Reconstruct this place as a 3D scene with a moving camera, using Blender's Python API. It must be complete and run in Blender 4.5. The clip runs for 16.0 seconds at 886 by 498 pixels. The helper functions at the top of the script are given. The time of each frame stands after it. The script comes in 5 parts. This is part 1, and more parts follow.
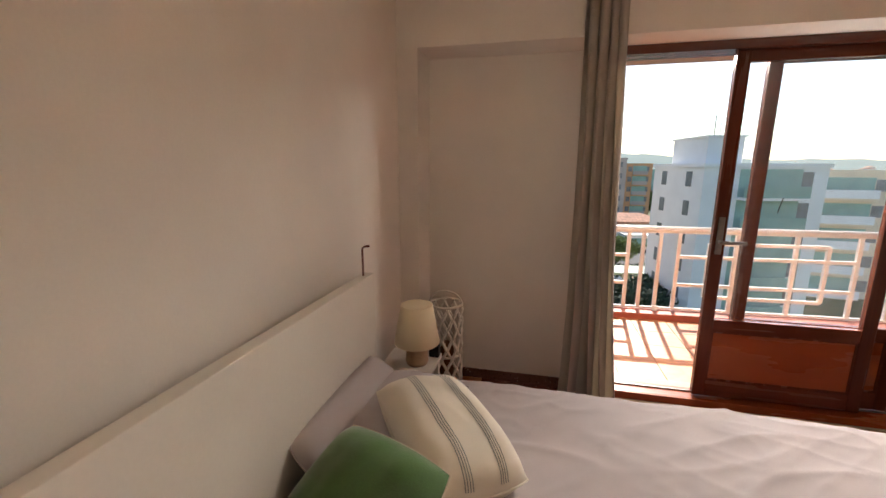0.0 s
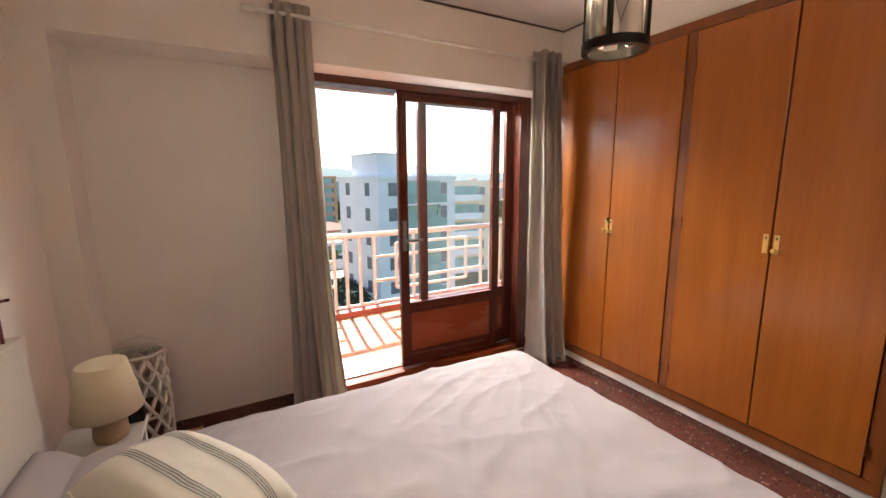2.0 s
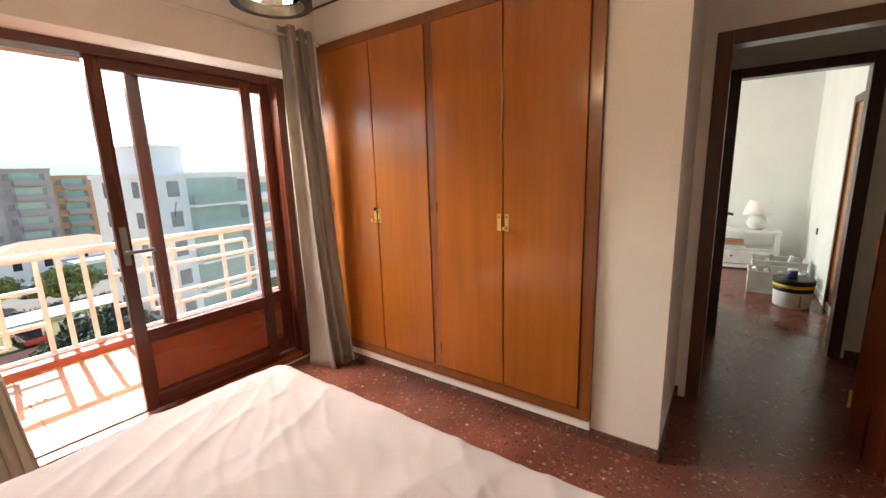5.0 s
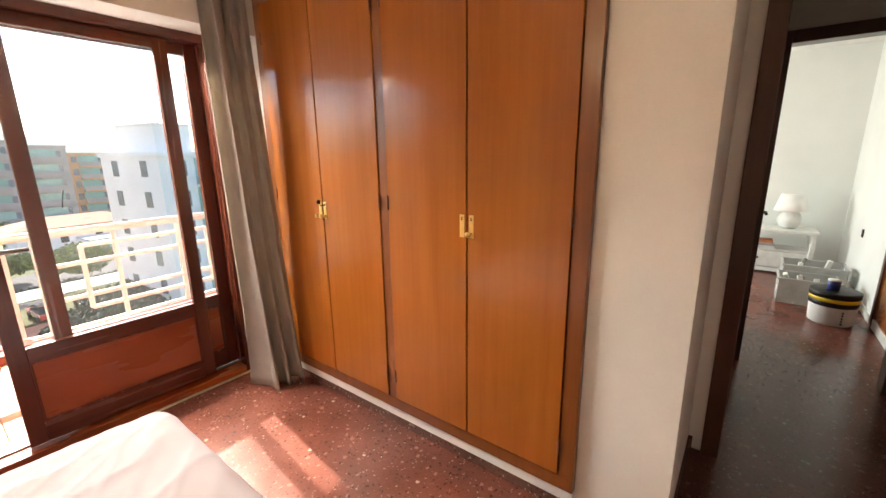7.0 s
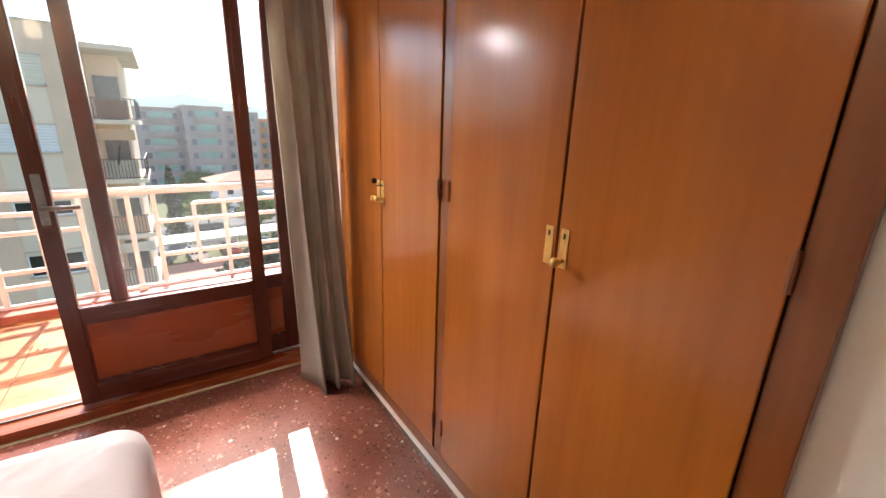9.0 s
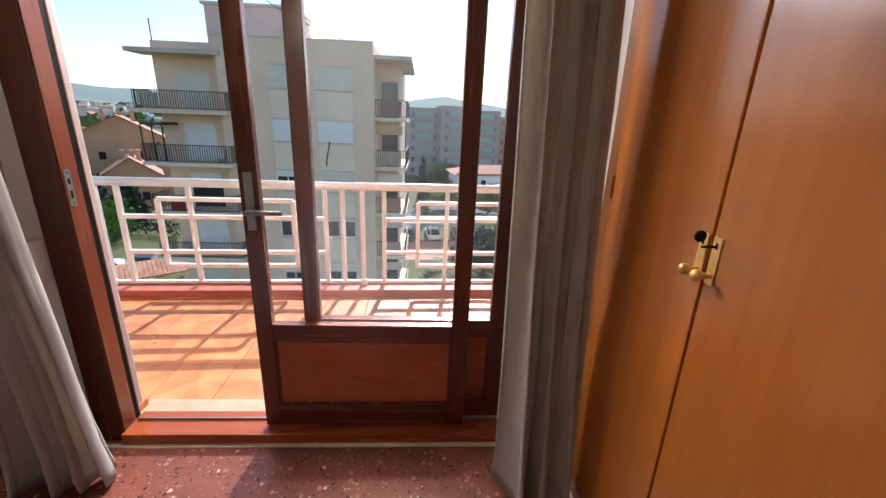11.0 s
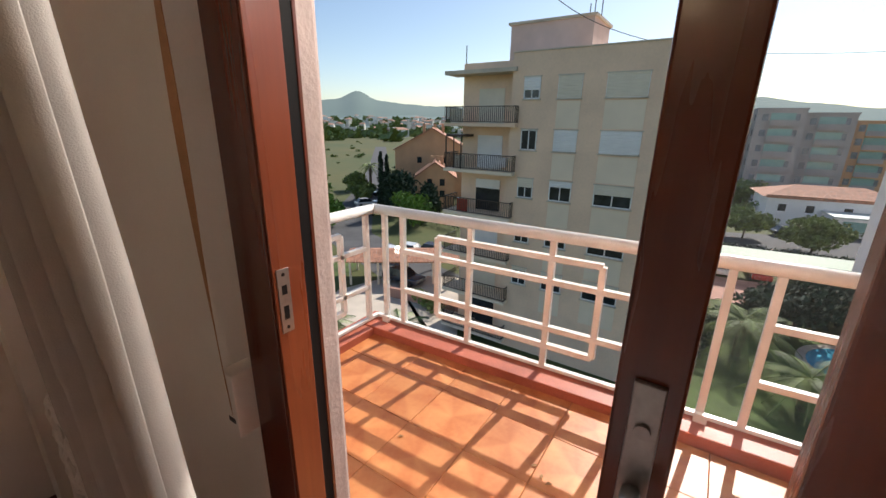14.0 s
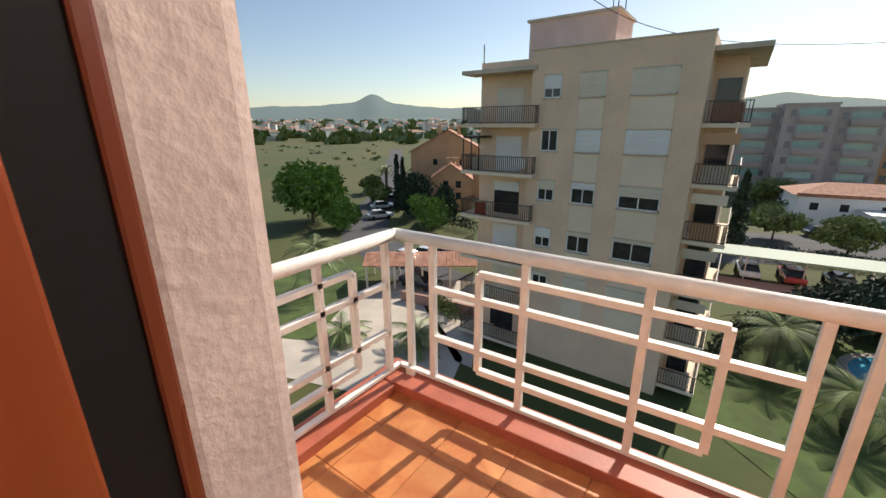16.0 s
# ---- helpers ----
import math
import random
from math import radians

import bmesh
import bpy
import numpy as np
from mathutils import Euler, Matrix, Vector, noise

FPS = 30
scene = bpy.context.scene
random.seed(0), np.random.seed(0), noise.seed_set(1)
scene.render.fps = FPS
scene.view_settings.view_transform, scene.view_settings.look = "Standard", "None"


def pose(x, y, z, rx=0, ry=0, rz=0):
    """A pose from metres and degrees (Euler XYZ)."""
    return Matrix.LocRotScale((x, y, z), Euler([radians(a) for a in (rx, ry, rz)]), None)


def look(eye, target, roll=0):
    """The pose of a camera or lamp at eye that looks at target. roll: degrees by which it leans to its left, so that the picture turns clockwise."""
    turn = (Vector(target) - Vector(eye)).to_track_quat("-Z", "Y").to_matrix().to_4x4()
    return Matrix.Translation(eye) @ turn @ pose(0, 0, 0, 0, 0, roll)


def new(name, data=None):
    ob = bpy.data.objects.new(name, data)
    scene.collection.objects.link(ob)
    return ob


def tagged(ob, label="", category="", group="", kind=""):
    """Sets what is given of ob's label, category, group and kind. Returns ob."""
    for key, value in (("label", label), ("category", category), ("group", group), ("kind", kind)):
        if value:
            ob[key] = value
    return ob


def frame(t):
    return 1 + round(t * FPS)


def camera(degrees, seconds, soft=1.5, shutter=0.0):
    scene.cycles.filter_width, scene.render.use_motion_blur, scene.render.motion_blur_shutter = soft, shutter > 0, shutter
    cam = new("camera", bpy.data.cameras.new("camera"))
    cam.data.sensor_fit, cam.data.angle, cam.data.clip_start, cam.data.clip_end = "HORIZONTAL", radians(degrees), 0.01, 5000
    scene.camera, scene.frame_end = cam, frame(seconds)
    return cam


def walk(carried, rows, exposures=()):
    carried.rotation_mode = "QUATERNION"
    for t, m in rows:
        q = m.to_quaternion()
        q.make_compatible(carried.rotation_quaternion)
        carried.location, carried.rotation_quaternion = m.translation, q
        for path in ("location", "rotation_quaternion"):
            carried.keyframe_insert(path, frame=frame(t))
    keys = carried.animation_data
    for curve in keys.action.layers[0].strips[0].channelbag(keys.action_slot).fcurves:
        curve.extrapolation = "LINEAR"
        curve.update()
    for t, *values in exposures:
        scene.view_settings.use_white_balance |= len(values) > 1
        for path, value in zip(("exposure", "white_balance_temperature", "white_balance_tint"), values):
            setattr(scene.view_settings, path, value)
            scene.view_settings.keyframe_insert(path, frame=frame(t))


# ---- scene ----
cam = camera(95.5, 16.0)
PATH = [
    (0, (0.264, -0.026, 1.534), (-0.176, 1.885, 1.142), 0.2),
    (0.5, (0.185, -0.004, 1.533), (0.137, 1.959, 1.152), -0.3),
    (1, (0.143, -0.016, 1.537), (0.468, 1.922, 1.166), -0.2),
    (1.5, (0.144, -0.051, 1.547), (0.803, 1.804, 1.192), -0.5),
    (2, (0.156, -0.102, 1.552), (1.103, 1.628, 1.217), -0.4),
    (2.5, (0.198, -0.139, 1.55), (1.375, 1.446, 1.229), -0.6),
    (3, (0.247, -0.177, 1.551), (1.597, 1.263, 1.23), -0.9),
    (3.5, (0.313, -0.205, 1.544), (1.78, 1.113, 1.216), -1.3),
    (4, (0.388, -0.214, 1.537), (1.927, 1.015, 1.189), -1.7),
    (4.5, (0.448, -0.195, 1.518), (2.044, 0.955, 1.156), -2.0),
    (7, (1.197, -0.073, 1.519), (2.747, 1.105, 1.063), -0.8),
    (7.5, (1.352, -0.032, 1.506), (2.847, 1.21, 1.033), 0.5),
    (8, (1.538, 0.014, 1.505), (2.945, 1.34, 0.993), 1.2),
    (10.5, (2.042, 0.884, 1.453), (2.392, 2.761, 0.859), 2.2),
    (11, (2.042, 1.13, 1.465), (2.151, 3.033, 0.859), 2.2),
    (11.5, (1.986, 1.358, 1.473), (1.863, 3.26, 0.868), 2.1),
    (12, (1.885, 1.582, 1.456), (1.533, 3.457, 0.856), 1.8),
    (12.5, (1.764, 1.78, 1.482), (1.208, 3.607, 0.889), 1.6),
    (13, (1.647, 1.944, 1.498), (0.898, 3.702, 0.908), 1.0),
    (13.5, (1.517, 2.114, 1.5), (0.606, 3.792, 0.907), 0.8),
    (14, (1.385, 2.275, 1.523), (0.332, 3.866, 0.924), 0.8),
    (14.5, (1.271, 2.371, 1.52), (0.102, 3.873, 0.907), 0.4),
    (15, (1.105, 2.477, 1.502), (-0.139, 3.91, 0.87), -0.5),
    (15.5, (0.961, 2.616, 1.506), (-0.254, 4.078, 0.885), -1.1),
    (16, (0.896, 2.755, 1.518), (-0.222, 4.303, 0.926), -0.2),
]
EXPOSURES = [(0.0, 0.8, 6650, 10), (1.5, 1.2, 6300, 10), (2.5, 1.28, 6450, 10), (3.5, 1.27, 6750, 10), (4.5, 1.4, 6850, 10), (8.0, 1.6, 6700, 10), (10.5, 0.7, 5900, 10), (11.5, 0.55, 5900, 10), (12.5, 0.28, 6350, 10), (14.5, 0.16, 6550, 10), (16.0, 0.06, 6850, 10)]
walk(cam, [(t, look(eye, target, roll)) for t, eye, target, roll in PATH], EXPOSURES)

# ---- light ----
SUN_EL, SUN_X = 38.5, 0.115
world = bpy.data.worlds.new("sky")
scene.world = world
world.use_nodes = True
wn = world.node_tree.nodes
sky = wn.new("ShaderNodeTexSky")
sky.sky_type, sky.sun_disc = "NISHITA", False
sky.sun_elevation, sky.sun_rotation = radians(SUN_EL), math.atan(SUN_X)
sky.air_density, sky.dust_density, sky.ozone_density = 1.0, 0.6, 1.5
world.node_tree.links.new(sky.outputs[0], wn["Background"].inputs[0])
wn["Background"].inputs[1].default_value = 0.12
sun = new("sun", bpy.data.lights.new("sun", "SUN"))
sun.data.energy, sun.data.angle, sun.data.color = 5.0, radians(0.6), (1.0, 0.94, 0.86)
sun.matrix_world = look((0, 0, 0), (-SUN_X, -1.0, -math.tan(radians(SUN_EL)) * math.hypot(1, SUN_X)))


# Added fill lamp, unseen under the balcony above: wide-sky daylight through the door opening
door_fill = new("door_fill_lamp", bpy.data.lights.new("door_fill_lamp", "AREA"))
door_fill.data.shape, door_fill.data.size, door_fill.data.size_y = "RECTANGLE", 2.2, 0.20
door_fill.data.energy, door_fill.data.color = 74, (1.0, 0.95, 0.88)
door_fill.matrix_world = look((1.55, 3.5, 2.42), (1.55, 0.2, 1.75))


# ---- materials ----
def mat(name, col, rough=0.6, metal=0.0, var=0.12, scale=6.0, bump=0.0, bscale=80.0, col2=None, stretch=(1, 1, 1), coat=0.0, rand=0.0, spec=0.5):
    """Two scales of noise in the colour, noise in the roughness, fine relief."""
    m = bpy.data.materials.new(name)
    m.use_nodes = True
    n, l = m.node_tree.nodes, m.node_tree.links
    b = n["Principled BSDF"]
    co = n.new("ShaderNodeTexCoord")
    mp = n.new("ShaderNodeMapping")
    mp.inputs["Scale"].default_value = stretch
    l.new(co.outputs["Object"], mp.inputs[0])
    big, fine = n.new("ShaderNodeTexNoise"), n.new("ShaderNodeTexNoise")
    big.inputs["Scale"].default_value, big.inputs["Detail"].default_value = scale, 4
    fine.inputs["Scale"].default_value, fine.inputs["Detail"].default_value = bscale, 3
    l.new(mp.outputs[0], big.inputs[0]), l.new(mp.outputs[0], fine.inputs[0])
    add = n.new("ShaderNodeMath")
    add.operation = "MULTIPLY_ADD"
    add.inputs[1].default_value = 0.35
    l.new(fine.outputs["Fac"], add.inputs[0]), l.new(big.outputs["Fac"], add.inputs[2])
    ramp = n.new("ShaderNodeValToRGB")
    lo = col2 or tuple(c * (1 - 2 * var) for c in col)
    hi = col if col2 else tuple(min(1, c * (1 + var)) for c in col)
    ramp.color_ramp.elements[0].position, ramp.color_ramp.elements[1].position = 0.45, 0.9
    ramp.color_ramp.elements[0].color, ramp.color_ramp.elements[1].color = (*lo, 1), (*hi, 1)
    l.new(add.outputs[0], ramp.inputs[0])
    out = ramp.outputs[0]
    if rand:
        info, hsv, mr = n.new("ShaderNodeObjectInfo"), n.new("ShaderNodeHueSaturation"), n.new("ShaderNodeMapRange")
        mr.inputs["To Min"].default_value, mr.inputs["To Max"].default_value = 1 - rand, 1 + rand
        l.new(info.outputs["Random"], mr.inputs[0]), l.new(mr.outputs[0], hsv.inputs["Value"]), l.new(out, hsv.inputs["Color"])
        out = hsv.outputs[0]
    l.new(out, b.inputs["Base Color"])
    rr = n.new("ShaderNodeMapRange")
    rr.inputs["To Min"].default_value, rr.inputs["To Max"].default_value = max(0.02, rough - 0.08), min(1, rough + 0.08)
    l.new(big.outputs["Fac"], rr.inputs[0]), l.new(rr.outputs[0], b.inputs["Roughness"])
    b.inputs["Metallic"].default_value, b.inputs["Coat Weight"].default_value = metal, coat
    b.inputs["Specular IOR Level"].default_value = spec
    b.inputs["Coat Roughness"].default_value = 0.12
    if bump:
        bp = n.new("ShaderNodeBump")
        bp.inputs["Strength"].default_value, bp.inputs["Distance"].default_value = min(1, bump), 0.004 * max(1, bump)
        l.new(fine.outputs["Fac"], bp.inputs["Height"]), l.new(bp.outputs[0], b.inputs["Normal"])
    return m


def terrazzo(name, base, chips):
    m = mat(name, base, 0.23, var=0.18, scale=3, bscale=60, spec=0.35)
    n, l = m.node_tree.nodes, m.node_tree.links
    b = n["Principled BSDF"]
    out = b.inputs["Base Color"].links[0].from_socket
    co = n.new("ShaderNodeTexCoord")
    for scale, cut, col, seed in chips:
        mp = n.new("ShaderNodeMapping")
        mp.inputs["Location"].default_value = (seed, seed * 1.7, 0)
        v = n.new("ShaderNodeTexVoronoi")
        v.inputs["Scale"].default_value = scale
        warp, mixv = n.new("ShaderNodeTexNoise"), n.new("ShaderNodeVectorMath")
        warp.inputs["Scale"].default_value = scale * 1.6
        mixv.operation = "MULTIPLY_ADD"
        mixv.inputs[1].default_value = (0.02, 0.02, 0.02)
        l.new(co.outputs["Object"], mp.inputs[0]), l.new(mp.outputs[0], warp.inputs[0])
        l.new(warp.outputs["Color"], mixv.inputs[0]), l.new(mp.outputs[0], mixv.inputs[2]), l.new(mixv.outputs[0], v.inputs[0])
        sep, lt, pick = n.new("ShaderNodeSeparateColor"), n.new("ShaderNodeMapRange"), n.new("ShaderNodeMath")
        lt.inputs["From Min"].default_value, lt.inputs["From Max"].default_value = 0.34, 0.24
        l.new(v.outputs["Distance"], lt.inputs[0])
        l.new(v.outputs["Color"], sep.inputs[0])
        pick.operation = "LESS_THAN"
        pick.inputs[1].default_value = cut
        l.new(sep.outputs[0], pick.inputs[0])
        mul, mix = n.new("ShaderNodeMath"), n.new("ShaderNodeMix")
        mul.operation, mix.data_type = "MULTIPLY", "RGBA"
        l.new(lt.outputs[0], mul.inputs[0]), l.new(pick.outputs[0], mul.inputs[1]), l.new(mul.outputs[0], mix.inputs["Factor"])
        l.new(out, mix.inputs["A"])
        mix.inputs["B"].default_value = (*col, 1)
        out = mix.outputs["Result"]
    l.new(out, b.inputs["Base Color"])
    return m


def glass(name, col=(1, 1, 1), rough=0.0):
    m = bpy.data.materials.new(name)
    m.use_nodes = True
    b = m.node_tree.nodes["Principled BSDF"]
    b.inputs["Base Color"].default_value = (*col, 1)
    b.inputs["Transmission Weight"].default_value, b.inputs["Roughness"].default_value, b.inputs["IOR"].default_value = 1.0, rough, 1.45
    return m


def wood(name, col, col2, rough=0.3, coat=0.3, grain=(14, 14, 0.7)):
    m = mat(name, col, rough, var=0.1, scale=1.1, bscale=5, col2=col2, stretch=grain, coat=coat, bump=0.06)
    return m


WALL = mat("wall_paint", (0.80, 0.75, 0.69), 0.75, var=0.03, scale=2.5, bump=0.10, bscale=120)
CEIL = mat("ceiling_paint", (0.8, 0.78, 0.74), 0.8, var=0.03, scale=2)
FARWALL = mat("white_wall_paint", (0.80, 0.81, 0.77), 0.75, var=0.03, scale=2)
FLOOR = terrazzo("red_terrazzo", (0.165, 0.054, 0.037), [(52, 0.30, (0.065, 0.024, 0.02), 3.0), (26, 0.2, (0.26, 0.105, 0.075), 7.0), (34, 0.03, (0.40, 0.27, 0.21), 1.0), (66, 0.05, (0.34, 0.21, 0.16), 2.0), (44, 0.12, (0.045, 0.02, 0.018), 11.0), (80, 0.10, (0.30, 0.16, 0.12), 5.0)])
SKIRT = terrazzo("terrazzo_skirting", (0.16, 0.075, 0.055), [(60, 0.3, (0.07, 0.03, 0.025), 3.0), (60, 0.12, (0.36, 0.25, 0.2), 1.0)])
WHITE = mat("white_gloss_paint", (0.78, 0.76, 0.71), 0.4, var=0.05, scale=5)
OAK = wood("varnished_wardrobe_veneer", (0.37, 0.118, 0.018), (0.30, 0.088, 0.013), 0.19, 0.22)
OAKDARK = wood("wardrobe_frame_wood", (0.24, 0.075, 0.016), (0.17, 0.05, 0.011), 0.32, 0.25)
MAHOG = wood("red_mahogany_varnish", (0.115, 0.025, 0.010), (0.07, 0.014, 0.007), 0.26, 0.18)
MAHRAIL = wood("red_mahogany_rails", (0.115, 0.025, 0.010), (0.07, 0.014, 0.007), 0.26, 0.18, (0.7, 14, 14))
# brighter tone: light on the jamb reveal put into colour; bedroom door too
MAHBRIGHT = wood("brighter_red_mahogany", (0.20, 0.042, 0.012), (0.14, 0.028, 0.010), 0.28, 0.2)
MAHPANEL = wood("mahogany_panel", (0.29, 0.062, 0.015), (0.25, 0.052, 0.013), 0.28, 0.25, (0.8, 6, 5))
DOORWOOD = wood("dark_door_wood", (0.11, 0.036, 0.016), (0.075, 0.024, 0.012), 0.33, 0.2)
GLASS = glass("window_glass")
# sun-struck dust on the balcony panes
DUSTY = glass("dusty_window_glass")
DUSTY.node_tree.nodes["Principled BSDF"].inputs["IOR"].default_value = 1.22
dn, dl = DUSTY.node_tree.nodes, DUSTY.node_tree.links
dust, dmix, dtex, dmap = dn.new("ShaderNodeBsdfTranslucent"), dn.new("ShaderNodeMixShader"), dn.new("ShaderNodeTexNoise"), dn.new("ShaderNodeMapRange")
dust.inputs[0].default_value = (0.9, 0.88, 0.84, 1)
dtex.inputs["Scale"].default_value, dtex.inputs["Detail"].default_value = 3.0, 6
dmap.inputs["From Min"].default_value, dmap.inputs["From Max"].default_value = 0.3, 0.7
dmap.inputs["To Min"].default_value, dmap.inputs["To Max"].default_value = 0.003, 0.008
dl.new(dtex.outputs["Fac"], dmap.inputs[0]), dl.new(dmap.outputs[0], dmix.inputs[0])
dl.new(dn["Principled BSDF"].outputs[0], dmix.inputs[1]), dl.new(dust.outputs[0], dmix.inputs[2])
dl.new(dmix.outputs[0], dn["Material Output"].inputs["Surface"])
RUBBER = mat("black_gasket_rubber", (0.008, 0.007, 0.007), 0.7, spec=0.15)
BRASS = mat("polished_brass", (0.80, 0.52, 0.16), 0.32, metal=0.7, var=0.08, scale=30)
STEEL = mat("brushed_aluminium", (0.30, 0.29, 0.28), 0.38, metal=0.9, var=0.08, scale=40)
IRON = mat("black_iron", (0.02, 0.019, 0.018), 0.45, metal=0.6, var=0.2, scale=20)
LINEN = mat("grey_linen_curtain", (0.45, 0.41, 0.375), 0.9, var=0.08, scale=7, bump=0.35, bscale=420)
ln, ll = LINEN.node_tree.nodes, LINEN.node_tree.links
thin, lmix = ln.new("ShaderNodeBsdfTranslucent"), ln.new("ShaderNodeMixShader")
thin.inputs[0].default_value = (0.62, 0.54, 0.42, 1)
lmix.inputs[0].default_value = 0.3
ll.new(ln["Principled BSDF"].outputs[0], lmix.inputs[1]), ll.new(thin.outputs[0], lmix.inputs[2])
ll.new(lmix.outputs[0], ln["Material Output"].inputs["Surface"])
SHEET = mat("pale_pink_cotton", (0.47, 0.42, 0.425), 0.9, var=0.03, scale=4, bump=0.15, bscale=300)
HEAD = mat("headboard_paint", (0.74, 0.69, 0.62), 0.5, var=0.03, scale=3, bump=0.05)
STUCCO = mat("rough_stucco", (0.42, 0.335, 0.305), 0.9, var=0.08, scale=9, bump=0.8, bscale=75)
STUCCO.node_tree.nodes["Bump"].inputs["Distance"].default_value = 0.0028
RAIL = mat("cream_enamel_paint", (0.86, 0.85, 0.79), 0.32, var=0.05, scale=10, bump=0.1, bscale=60)
TILE = mat("terracotta_tile", (0.62, 0.27, 0.095), 0.42, var=0.2, scale=6, bump=0.2, bscale=18, col2=(0.42, 0.115, 0.032), rand=0.12)
GROUT = mat("tile_grout", (0.46, 0.22, 0.11), 0.9)
KERB = mat("red_kerb_tile", (0.46, 0.13, 0.075), 0.5, var=0.12, scale=5, rand=0.06)


# ---- building helpers ----
def bm_new():
    return bmesh.new()


def box(bm, x0, x1, y0, y1, z0, z1, bevel=0.0, seg=2):
    m = Matrix.LocRotScale(((x0 + x1) / 2, (y0 + y1) / 2, (z0 + z1) / 2), None, (abs(x1 - x0), abs(y1 - y0), abs(z1 - z0)))
    vs = bmesh.ops.create_cube(bm, size=1, matrix=m)["verts"]
    if bevel:
        es = list({e for v in vs for e in v.link_edges})
        bmesh.ops.bevel(bm, geom=es, offset=bevel, segments=seg, affect="EDGES", profile=0.6)
    return bm


def rod(bm, p0, p1, r0, r1=None, seg=12, caps=True):
    p0, p1 = Vector(p0), Vector(p1)
    d = p1 - p0
    q = d.to_track_quat("Z", "Y").to_matrix().to_4x4()
    bmesh.ops.create_cone(bm, cap_ends=caps, segments=seg, radius1=r0, radius2=r0 if r1 is None else r1, depth=d.length, matrix=Matrix.Translation((p0 + p1) / 2) @ q)
    return bm


def beam(bm, p0, p1, w, h, bevel=0.0):
    """A square bar between two points; h is measured upward or, on an upright bar, along y."""
    p0, p1 = Vector(p0), Vector(p1)
    d = p1 - p0
    z = d.normalized()
    up = Vector((0, 0, 1)) if abs(z.z) < 0.9 else Vector((0, 1, 0))
    x = up.cross(z).normalized()
    y = z.cross(x)
    m = Matrix.Translation((p0 + p1) / 2) @ Matrix((x, y, z)).transposed().to_4x4() @ Matrix.Diagonal((w, h, d.length, 1))
    vs = bmesh.ops.create_cube(bm, size=1, matrix=m)["verts"]
    if bevel:
        bmesh.ops.bevel(bm, geom=list({e for v in vs for e in v.link_edges}), offset=bevel, segments=2, affect="EDGES", profile=0.6)
    return bm


def lathe(bm, profile, cx=0, cy=0, seg=28):
    rings = []
    for r, z in profile:
        rings.append([bm.verts.new((cx + r * math.cos(2 * math.pi * i / seg), cy + r * math.sin(2 * math.pi * i / seg), z)) for i in range(seg)])
    for a, b in zip(rings, rings[1:]):
        for i in range(seg):
            bm.faces.new((a[i], a[(i + 1) % seg], b[(i + 1) % seg], b[i]))
    for ring, flip in ((rings[0], True), (rings[-1], False)):
        bm.faces.new(list(reversed(ring)) if flip else ring)
    return bm


def tube(bm, pts, r, seg=8):
    """One closed skin swept along the points."""
    pts = [Vector(p) for p in pts]
    rings = []
    side = None
    for i, p in enumerate(pts):
        d = (pts[min(i + 1, len(pts) - 1)] - pts[max(i - 1, 0)]).normalized()
        side = d.orthogonal().normalized() if side is None else (side - d * side.dot(d)).normalized()
        up = d.cross(side)
        rings.append([bm.verts.new(p + side * r * math.cos(2 * math.pi * k / seg) + up * r * math.sin(2 * math.pi * k / seg)) for k in range(seg)])
    for a, b in zip(rings, rings[1:]):
        for k in range(seg):
            bm.faces.new((a[k], a[(k + 1) % seg], b[(k + 1) % seg], b[k]))
    bm.faces.new(rings[0]), bm.faces.new(list(reversed(rings[-1])))
    return bm


def part(name, bm, material, parent=None, label="", smooth=False):
    me = bpy.data.meshes.new(name)
    bmesh.ops.recalc_face_normals(bm, faces=bm.faces)
    bm.to_mesh(me)
    bm.free()
    me.materials.append(material)
    if smooth:
        me.polygons.foreach_set("use_smooth", [True] * len(me.polygons))
    ob = new(name, me)
    if parent:
        ob.parent = parent
    return tagged(ob, label) if label else ob


def thing(name, label, category, m=None, group=""):
    e = new(name)
    e.empty_display_size = 0.1
    if m is not None:
        e.matrix_world = m
    return tagged(e, label, category, group)


def setting(name, bm, material, label="", category=""):
    return tagged(part(name, bm, material), label, category, kind="structure")


def bbox(x0, x1, y0, y1, z0, z1, bevel=0.0):
    return box(bm_new(), x0, x1, y0, y1, z0, z1, bevel)


# ---- the flat: structure ----
CZ = 2.72
XW, XE = -0.60, 2.67       # headboard wall, wardrobe wall
YB, YR, YS = 2.46, 2.74, -1.05   # beam face, recessed wall, back wall
YO = 2.86                  # outside face
setting("floor", bbox(-0.8, 8.6, -2.6, YR, -0.25, 0.0), FLOOR, "polished red terrazzo floor with pale and dark chips", "floor")
setting("ceiling", bbox(-0.8, 8.6, -2.6, YO, CZ, CZ + 0.25), CEIL, "plain white painted ceiling", "ceiling")
setting("wall_west", bbox(XW - 0.2, XW, YS - 0.2, YO, 0, CZ), WALL, "plain cream painted wall behind the headboard", "wall")
setting("wall_south", bbox(XW, 3.43, YS - 0.2, YS, 0, CZ), WALL, "plain cream painted wall", "wall")
north = bm_new()
box(north, XW, 0.61, YR, YO, 0, 2.30)
box(north, 2.50, 3.6, YR, YO, 0, 2.30)
box(north, XW, 3.6, YR, YO, 2.30, CZ)
setting("wall_north", north, WALL, "cream painted wall round the balcony door", "wall")
b = bm_new()
box(b, XW, XE, YB, YR, 2.24, CZ)
setting("beam", b, WALL, "cream painted beam over the balcony door", "beam")
